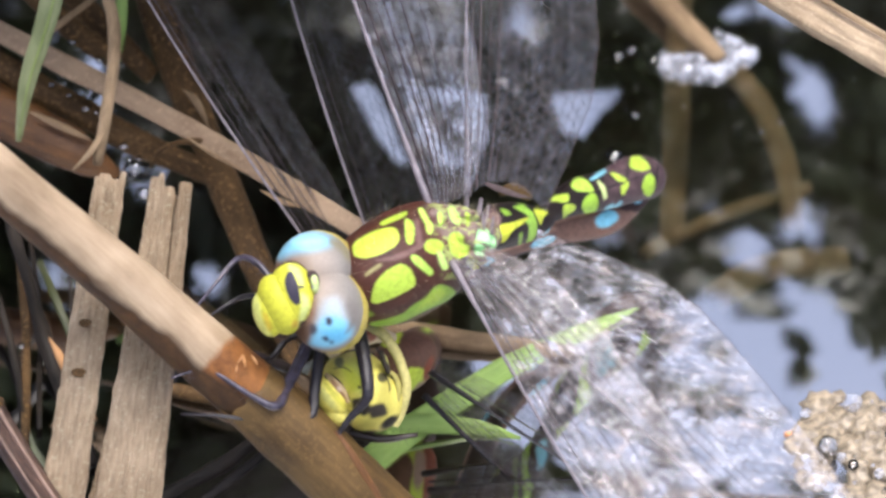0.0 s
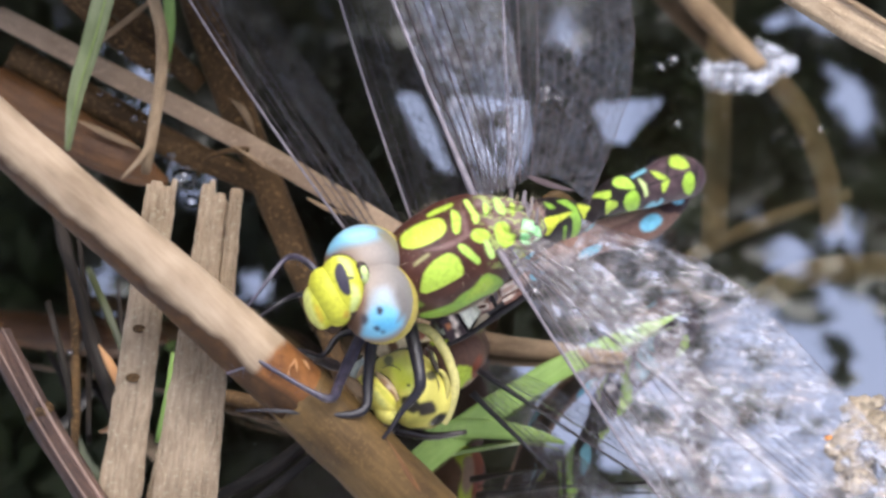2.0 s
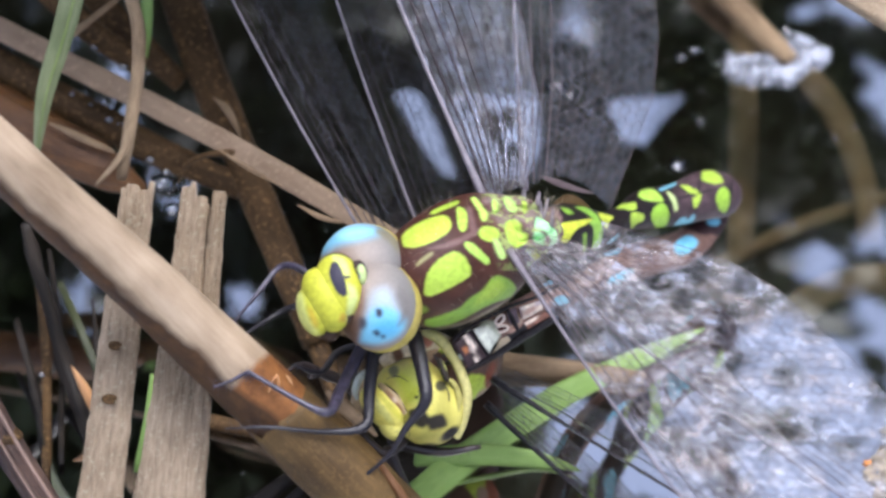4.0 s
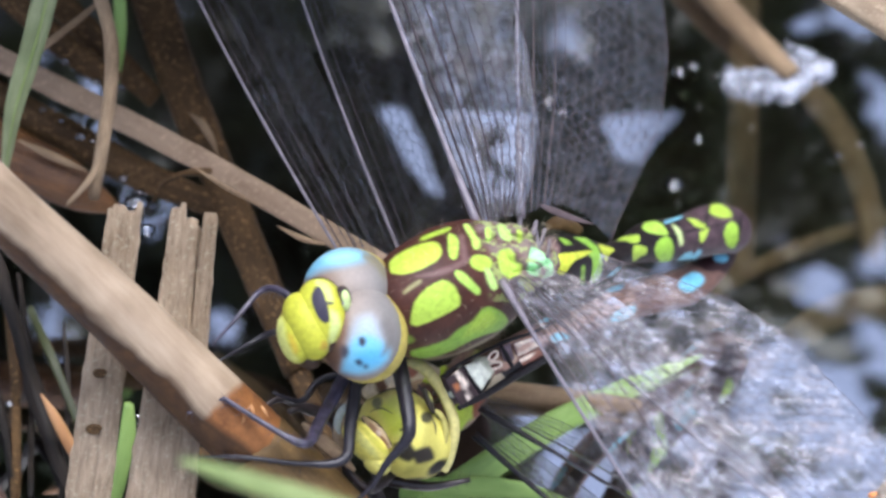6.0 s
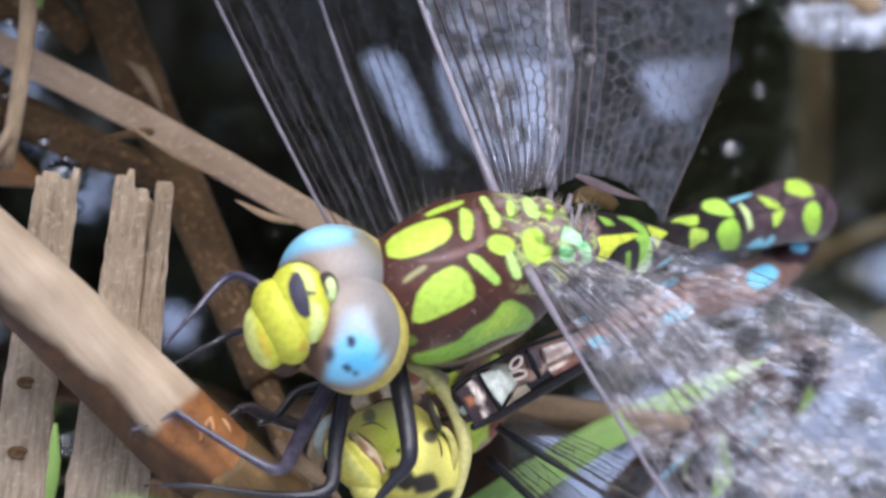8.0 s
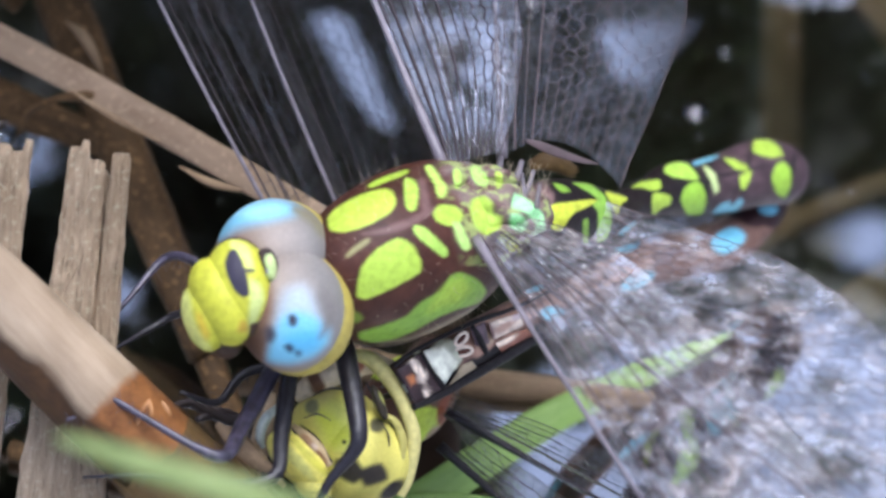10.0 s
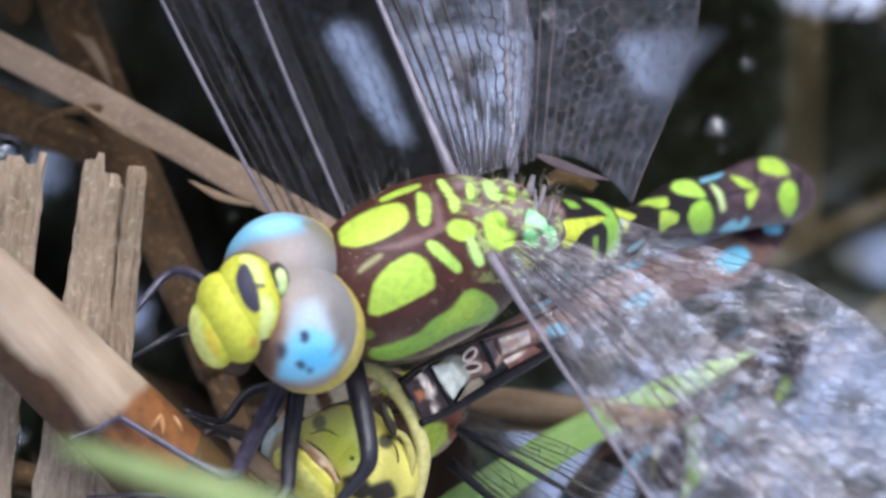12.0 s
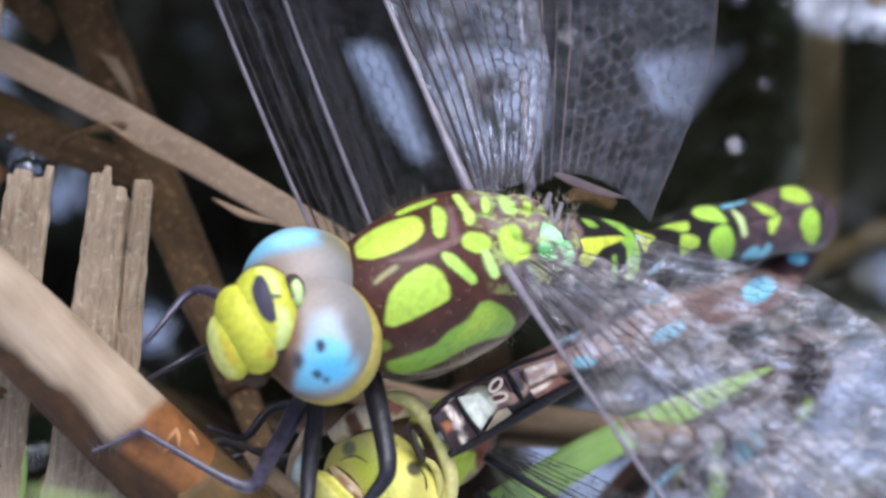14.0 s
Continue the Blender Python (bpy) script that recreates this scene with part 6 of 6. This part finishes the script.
def female():
    l, f, h = axes((0.62, -0.55, 0.3), (-0.60, -0.62, 0.5))
    if h.dot(AX_W) < 0:
        h = -h
    c = V(-3.13, -11.89, -2)
    olive = (0.66, 0.60, 0.13)
    for s in (-1, 1):
        bm = bmesh.new()
        blob(bm, c + l * s * 0.0007, (l * 0.0029, f * 0.0026, h * 0.0029), 110, 80)
        paint(bm, olive, [
            ([(-4.16, -9.14), (-2.73, -9.52), (-2.53, -11.00), (-2.89, -12.14), (-4.03, -11.78), (-4.83, -10.56)], (0.62, 0.64, 0.14), 0.5),
            ([(-4.80, -9.98), (-3.93, -10.03), (-2.84, -11.27), (-4.04, -11.92)], (0.56, 0.60, 0.06), 0.4),
            ([(-5.9, -9.3), (-4.9, -8.7), (-3.6, -8.6), (-3.8, -9.2), (-5.0, -9.6)], (0.68, 0.64, 0.22), 0.3),
            ([(-1.7, -10.6), (-0.9, -11.0), (-0.8, -13.4), (-1.9, -14.6), (-3.4, -14.6), (-2.2, -13.2)], (0.42, 0.38, 0.08), 0.4),
            (-4.93, -9.64, 0.38, 0.42, 0, (0.20, 0.20, 0.10)), (-1.58, -10.78, 0.40, 0.36, 0, (0.06, 0.055, 0.025)), (-3.35, -11.55, 0.12, 0.12, 0, BLACK),
            ([(-3.93, -12.51), (-2.91, -12.37), (-2.38, -13.34), (-3.00, -13.82), (-3.84, -13.30)], (0.03, 0.025, 0.015), 0.16),
            ([(-2.66, -13.09), (-1.48, -12.81), (-1.18, -13.70), (-2.42, -13.98)], (0.025, 0.02, 0.015), 0.16),
            (-3.08, -15.26, 1.33, 0.27, 8, BLACK), (-1.0, -14.3, 0.9, 0.35, 36, BLACK)], 0.12)
        part("compound_eye", bm, EYE, FEMALE, "yellow-green eye with black spots")
    bm = bmesh.new()
    tube(bm, [(V(-3.28, -7.07, -1.4), 0.3), (V(-1.9, -7.2, -0.8), 0.40), (V(-0.80, -8.4, -0.6), 0.42), (V(-0.10, -9.9, -0.6), 0.40), (V(0.28, -11.6, -0.8), 0.42), (V(-0.15, -13.6, -1.4), 0.38), (V(-0.6, -14.6, -1.6), 0.3)], 20, 10)
    paint(bm, (0.54, 0.49, 0.18), [(*(-0.55, -10.11, 0.16, 1.17, 20), (0.05, 0.04, 0.02))], 0.08)
    part("hind_rim", bm, SKIN, FEMALE, "olive rim behind the eyes")
    bm = bmesh.new()
    tube(bm, [(V(-2.07, -8.47, -0.1), 0.04), (V(-1.52, -9.41, 0), 0.11), (V(-1.09, -10.19, 0), 0.10), (V(-0.70, -11.05, -0.2), 0.04)], 8, 5)
    part("rim_seam", bm, LEG, FEMALE, "thin black seam")
    for rows in ([(-4.89, -9.04, 1.2), (-4.14, -8.74, 0.7), (-3.27, -8.79, 0.9), (-2.38, -9.60, 1.2)], [(-1.34, -10.63, 0.9), (-1.01, -11.38, 0.6), (-1.15, -12.25, 0.6), (-2.07, -13.06, 0.9)], [(-5.45, -10.17, 1.4), (-4.65, -9.99, 1.6), (-3.95, -10.38, 1.7)]):
        bm = bmesh.new()
        tube(bm, [(V(*p), 0.05 if 0 < k < len(rows) - 1 else 0.02) for k, p in enumerate(rows)], 6, 5)
        part("eye_seam", bm, CLAW, FEMALE, "thin brown seam")
    bm = bmesh.new()
    blob(bm, V(-1.38, -9.62, 0.4), (V(0.32, 0, 0) + V(0, -0.1, 0), V(0.28, -1.0, 0) * 0.95, V(0, 0, 0.5)), 48, 32)
    paint(bm, (0.035, 0.028, 0.02), [([(-1.35, -8.85), (-0.90, -9.11), (-0.82, -9.79), (-1.11, -9.68), (-1.31, -9.26)], (0.60, 0.60, 0.16), 0.1)], 0.08)
    part("hind_lobe", bm, SKIN, FEMALE, "black lobe with a yellow edge")
    bm = bmesh.new()
    tube(bm, [(V(-6.66, -9.43, 0), 0.16), (V(-7.43, -10.11, 0.2), 0.28), (V(-7.77, -10.96, 0.2), 0.26), (V(-7.64, -11.61, 0), 0.12)], 14, 6)
    paint(bm, (0.50, 0.54, 0.46), [], 0.1)
    part("side_plate", bm, SKIN, FEMALE, "pale grey-green plate beside the face")
    bm = bmesh.new()
    tube(bm, [(V(-1.31, -10.20, 0.3), 0.1), (V(-0.61, -10.68, 0.2), 0.2), (V(-0.30, -11.72, 0), 0.24), (V(-0.55, -12.87, -0.3), 0.22), (V(-0.91, -14.01, -0.8), 0.15)], 16, 8)
    paint(bm, (0.40, 0.36, 0.10), [], 0.1)
    part("inner_rim", bm, SKIN, FEMALE, "olive inner rim")
    bm = bmesh.new()
    tube(bm, [(V(-5.79, -9.03, -1.5), 0.4), (V(-4.22, -8.09, -1), 0.7), (V(-2.19, -7.47, -1.6), 0.7), (V(-0.70, -7.79, -2.6), 0.4)], 20, 10)
    paint(bm, (0.66, 0.55, 0.36), [(*(-4.64, -8.35, 0.39, 0.78, 20), (0.12, 0.06, 0.03)), (*(-2.50, -7.45, 0.55, 0.55, 0), (0.30, 0.12, 0.07))], 0.08)
    part("neck_shield", bm, SKIN, FEMALE, "tan neck shield with brown marks")
    bm = bmesh.new()
    blob(bm, V(-5.89, -12.32, 0.7), (l * 0.0020, f * 0.0009, h * 0.0016), 90, 60, 0.95)
    paint(bm, (0.80, 0.72, 0.14), [(*(-6.09, -12.14, 0.31, 1.56, 38), (0.62, 0.60, 0.16)), (*(-5.15, -12.29, 0.20, 1.56, 40), (0.54, 0.50, 0.06))], 0.1)
    part("face_plate", bm, SKIN, FEMALE, "waxy yellow face")
    bm = bmesh.new()
    tube(bm, [(V(-6.00, -10.53, 1), 0.15), (V(-5.42, -11.10, 1.7), 0.28), (V(-4.83, -11.80, 1.9), 0.36), (V(-4.21, -12.74, 1.5), 0.2)], 24, 10, 0.5, None, 0.15)
    paint(bm, (0.52, 0.39, 0.20), [(*(-5.23, -11.40, 0.20, 0.62, 40), (0.30, 0.17, 0.08)), (*(-4.61, -12.26, 0.16, 0.47, 30), (0.24, 0.12, 0.05)), (*(-4.92, -11.67, 0.12, 0.20, 30), (0.60, 0.46, 0.32))], 0.06)
    part("mouth", bm, SKIN, FEMALE, "brown folded mouth")
    for rows in ([(V(-6.08, -10.60, 1.1), 0.04), (V(-5.69, -11.42, 1.8), 0.07), (V(-5.14, -12.27, 2), 0.09), (V(-4.36, -13.02, 1.6), 0.03)], [(V(-5.61, -10.49, 1.1), 0.03), (V(-4.75, -11.26, 1.9), 0.06), (V(-4.05, -12.59, 1.6), 0.05)]):
        bm = bmesh.new()
        tube(bm, rows, 6, 5)
        part("face_seam", bm, INK, FEMALE, "thin black seam")
    bm = bmesh.new()
    blob(bm, V(-5.15, -13.69, 0.6), (l * 0.0011, f * 0.0008, h * 0.0010), 40, 28)
    paint(bm, (0.66, 0.60, 0.14), [], 0.05)
    part("labrum", bm, SKIN, FEMALE, "pale yellow lower lip")
    bm = bmesh.new()
    a, hh, ll = axes((0.45, 0.1, -0.85), (0.2, 0.7, 0.5))
    blob(bm, V(0.08, -9.73, -9.5), (a * 0.0038, hh * 0.0026, ll * 0.0020), 120, 80, 0.95)
    paint(bm, (0.13, 0.062, 0.038), [(*(-1.01, -7.77, 0.94, 0.70, 20), (0.56, 0.70, 0.03)), (*(0.94, -10.97, 0.94, 0.94, 60), (0.50, 0.64, 0.06)), (*(2.11, -10.42, 0.43, 1.17, -15), (0.24, 0.055, 0.02)), (*(-3.28, -7.77, 1.56, 0.62, 20), (0.44, 0.34, 0.20)), (*(-0.08, -6.91, 0.62, 0.31, 10), (0.42, 0.27, 0.23)), (*(1.48, -12.06, 0.62, 0.94, -20), (0.36, 0.24, 0.18))])
    part("thorax", bm, SKIN, FEMALE, "brown thorax with lime patches")
    bm = bmesh.new()
    tube(bm, [(V(0.83, -9.84, -13), 1.7), (V(1.23, -8.91, -19), 1.8), (V(1.64, -7.96, -25), 1.5), (V(2.26, -6.81, -32), 1.5), (V(2.67, -5.63, -38), 1.2), (V(2.88, -5.24, -41), 0.6)], 32, 8)
    paint(bm, (0.08, 0.045, 0.03), [(*(1.60, -8.55, 0.78, 0.31, 30), LIME), (*(2.19, -6.99, 0.62, 0.31, 30), LIME)])
    part("abdomen", bm, SKIN, FEMALE, "brown abdomen with green marks, dipped in the water")
    for rows in (
        [(V(-3.68, -14.05, -3), 0.4), (V(-5.63, -15.59, -1), 0.38), (V(-7.18, -14.21, 0), 0.28), (V(-7.76, -12.83, 1), 0.15)],
        [(V(-5.2, -14.2, -5), 0.4), (V(-4.85, -14.9, -3), 0.42), (V(-1.73, -15.6, -3), 0.36), (V(1.22, -15.3, -3), 0.22)],
        [(V(-6.44, -9.78, -6), 0.4), (V(-9.18, -10.16, -5), 0.36), (V(-11.52, -9.05, -4), 0.3), (V(-13.08, -9.75, -3), 0.15)],
        [(V(-7.22, -11.74, -6), 0.4), (V(-9.57, -9.77, -5), 0.36), (V(-11.13, -9.95, -4), 0.2)],
        [(V(-5.65, -15.26, -5), 0.5), (V(-4.48, -18.02, -6), 0.45), (V(-2.52, -21.18, -7), 0.3)],
    ):
        leg(rows, FEMALE, CLAW)


female()
wing(FEMALE, "forewing", V(2.13, -10.44, -9), (0.86, -0.50, 0.05), (0.16, 0.30, 1.0), 46, FORE, FILM_CLEAR, 5, "clear narrow forewing with black main veins", 0.0, 0.8, 2.2, LEG, True)
wing(FEMALE, "hindwing", V(1.66, -12.26, -10), (0.74, -0.66, 0.05), (0.14, 0.17, 1.0), 44, HIND, FILM_CLEAR, 6, "clear hindwing with black main veins", 0.0, 0.8, 2.2, LEG, True)
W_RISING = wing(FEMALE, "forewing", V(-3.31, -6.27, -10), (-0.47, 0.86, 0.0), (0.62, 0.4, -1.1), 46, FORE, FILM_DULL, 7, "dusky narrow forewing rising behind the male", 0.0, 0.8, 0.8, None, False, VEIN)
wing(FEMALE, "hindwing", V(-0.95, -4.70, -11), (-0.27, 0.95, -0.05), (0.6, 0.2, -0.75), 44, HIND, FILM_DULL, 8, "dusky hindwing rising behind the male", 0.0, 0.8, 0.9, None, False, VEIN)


# ---- what moves: the pair shifts on its perch, the broken reed sways ----
MALE_ROWS = [
    (0, -0.57, -1.54, -1.22, 8.01, 1.96),
    (0.5, -0.53, -1.25, -1.27, 7.96, 2.7),
    (1, -0.47, -0.91, -0.52, 7.38, 3.05),
    (1.5, -0.38, -0.79, -1.4, 7.62, 3.07),
    (2, -0.38, -0.41, 0.69, 5.46, 2.33),
    (2.5, 0.1, -0.43, 1.2, 4.78, 2.08),
    (5, -0.22, 0.35, 0.95, -0.01, 0.48),
    (5.5, -0.16, -0.03, 0.16, 0.83, 0.6),
    (6, 0.1, -0.33, -0.83, 1.66, 0.38),
    (6.5, 0, 0, 0, 0, 0),
    (7, -0.1, 0, -0.88, 0.46, 0.08),
    (7.5, 0.21, -0.12, -0.38, 0.1, 0.04),
    (8, 0.64, -0.32, -1.54, 1.05, 0.45),
    (10.5, 0.12, -0.49, 0.54, 0.6, -0.67),
    (11, -0.15, -0.54, 0.41, 0.23, -0.31),
    (11.5, -0.08, -0.66, 0.09, 0.52, 0.11),
    (12, 0.09, -0.48, -0.09, 0.51, 0.94),
    (12.5, -0.1, -0.45, -0.51, -0.07, 0.49),
    (13, -0.17, -0.04, 1.25, -0.48, 0.67),
    (13.5, -0.39, -0.21, 1.66, -1.24, 0.11),
    (14, -0.07, -0.39, 0.65, -1.55, -0.24),
]
FEMALE_ROWS = [
    (0, -0.73, -1.43, 0.53),
    (0.5, -0.78, -1.33, 0.76),
    (1, -0.47, -1.11, 0.97),
    (1.5, -0.53, -0.94, 0.63),
    (2, -0.45, -0.85, 0.55),
    (2.5, 0.06, -0.47, 0.73),
    (5, 0.02, -0.01, 2.6),
    (5.5, -0.06, -0.13, 2.97),
    (6, 0.03, -0.25, 3.09),
    (6.5, 0, 0, 0),
    (7, -0.15, 0.08, -0.07),
    (7.5, 0.16, 0.15, 0.43),
    (8, 0.4, 0.01, 1.12),
    (10.5, -0.02, -0.77, 3.91),
    (11, -0.3, -0.72, 3.38),
    (11.5, -0.25, -0.73, 3.08),
    (12, -0.14, -0.5, 3.66),
    (12.5, -0.3, -0.38, 1.34),
    (13, -0.2, -0.51, 3.49),
    (13.5, -0.01, -0.98, 3.58),
    (14, 0.25, -1.11, 2.47),
]
STUB_ROWS = [
    (0, -1.27, -0.51, -3.15),
    (0.5, -0.58, -0.73, -3.29),
    (1, -0.2, -0.68, -2.82),
    (1.5, -0.48, -0.59, -3.17),
    (2, -0.78, -0.4, -2.53),
    (2.5, -0.87, -0.32, -2.23),
    (5, -0.19, -0.11, -2.15),
    (5.5, 0.11, -0.2, -2.47),
    (6, 0.14, -0.2, -2.6),
    (6.5, 0, 0, 0),
    (7, 0.01, 0.08, -2.4),
    (7.5, 0.56, 0.1, -2.43),
    (8, 0.73, -0.04, -3),
    (10.5, 1.88, -0.41, -2.55),
    (11, 1.73, -0.35, -2.65),
    (11.5, 1.8, -0.37, -2.58),
    (12, 2.05, -0.35, -2.73),
    (12.5, 1.54, -0.09, -2.55),
    (13, 1.61, -0.31, -2.73),
    (13.5, 1.17, -0.35, -2.73),
    (14, 1.22, -0.13, -2.53),
]
PERCH_ROWS = [
    (0, 0.75, -0.74, 3.6),
    (0.5, 0.76, -0.83, 3.6),
    (1.5, 1.12, -0.79, 3.2),
    (2, 1.13, -0.61, 2.8),
    (5, 0.13, -0.05, 0.5),
    (5.5, 0.07, -0.07, 0.3),
    (6, 0.14, -0.19, 0.2),
    (6.5, 0, 0, 0),
    (7, -0.15, 0.18, 0),
    (7.5, 0.27, 0.34, 0),
    (8, 0.54, 0.22, 0),
    (10.5, 0.23, -0.15, 0),
    (11, 0.01, -0.01, 0),
    (11.5, 0.17, -0.09, 0),
    (12, 0.48, 0.13, 0),
    (12.5, 0.21, 0.28, 0),
    (13, 0.33, 0.1, 0),
    (13.5, 0.01, -0.08, 0),
    (14, 0.09, 0.18, 0),
]
# turn of the folded tail about its bend, degrees: roll and pitch
TAIL_ROWS = [
    (0, -9.42, -1.36),
    (0.5, -8.7, 0.59),
    (1, -6.32, -0.05),
    (1.5, -6.73, 1.47),
    (2, -5.31, 0.49),
    (2.5, -5.61, -0.7),
    (5, 0.35, -0.03),
    (5.5, 0.32, -0.89),
    (6, -0.05, -1.05),
    (6.5, 0, 0),
    (7, 1.24, -1.28),
    (7.5, 0.36, -1.1),
    (8, 0.25, -1.29),
    (10.5, -3.12, 1.4),
    (11, -2.75, 1.07),
    (11.5, -3.19, 1.18),
    (12, -3.26, 1.09),
    (12.5, -2.09, 0.56),
    (13, -2.54, 1.65),
    (13.5, -1.13, 1.26),
    (14, -0.77, 1.14),
]


# turn of the wings about their roots, degrees
RISING_ROWS = [(0.0, 3.0), (2.5, 4.0), (3.8, -2.0), (5.0, -7.0), (5.7, -5.0), (6.2, -3.0), (6.5, 0.0), (6.9, -3.0), (7.5, -4.5), (8.0, -5.5), (10.5, -7.5), (12.5, -8.0), (14.0, -11.0)]
# shift of the near blade, mm
BLADE_ROWS = [(0, -2.37, -13.06), (2.7, -4.4, -11.77), (5, -1.84, -4.74), (6, -0.14, -2.40), (7, -2.1, -4.04), (7.5, -0.79, -3.38), (8.2, -0.12, -2.08), (10.3, 0.63, -0.32), (10.6, 0.11, -0.64), (11, 0.00, 0.00), (11.3, 0.09, 0.41), (11.6, 0.78, 0.12), (11.9, 0.29, 0.10), (12.2, 0.66, 0.82), (12.4, 0.28, -0.6), (12.5, 0.30, -3.02), (12.8, 0.35, -2.43), (13, 0.99, -0.61), (13.3, 0.99, -2.19), (13.7, -0.42, -1.94), (14, -2.51, -1.26)]


def turned(rest, u, v, deg=0.0, pitch=0.0, yaw=0.0):
    """The pose of a thing shifted by u, v mm and turned about the grid's three axes."""
    axis = AX @ Vector((pitch, yaw, deg))
    turn = Matrix.Rotation(radians(axis.length), 4, axis) if axis.length > 1e-6 else Matrix.Identity(4)
    return Matrix.Translation(rest + V(u, v, 0)) @ turn


def hinged(hinge, deg, pitch=0.0):
    """A part's pose when it turns about a hinge in its thing's space."""
    return turned(hinge, 0, 0, deg, pitch) @ Matrix.Translation(-hinge)


def motions():
    for thing, rows in ((MALE, MALE_ROWS), (FEMALE, FEMALE_ROWS), (STUB, STUB_ROWS), (PERCH, PERCH_ROWS)):
        rest = thing.location.copy()
        walk(thing, [(r[0], turned(rest, *r[1:])) for r in rows])
    walk(W_RISING, [(t, hinged(V(-3.31, -6.27, -10) - V(-3.29, -11.70, -3), deg)) for t, deg in RISING_ROWS])
    walk(TAIL, [(t, Matrix.Translation(V(0.4, 0.2, 0)) @ hinged(V(20.26, 1.24, -26) - V(0.23, -1.91, 0), deg, pitch)) for t, deg, pitch in TAIL_ROWS])
    rest = NEAR_BLADE.location.copy()
    walk(NEAR_BLADE, [(t, turned(rest, u, v)) for t, u, v in BLADE_ROWS])


motions()
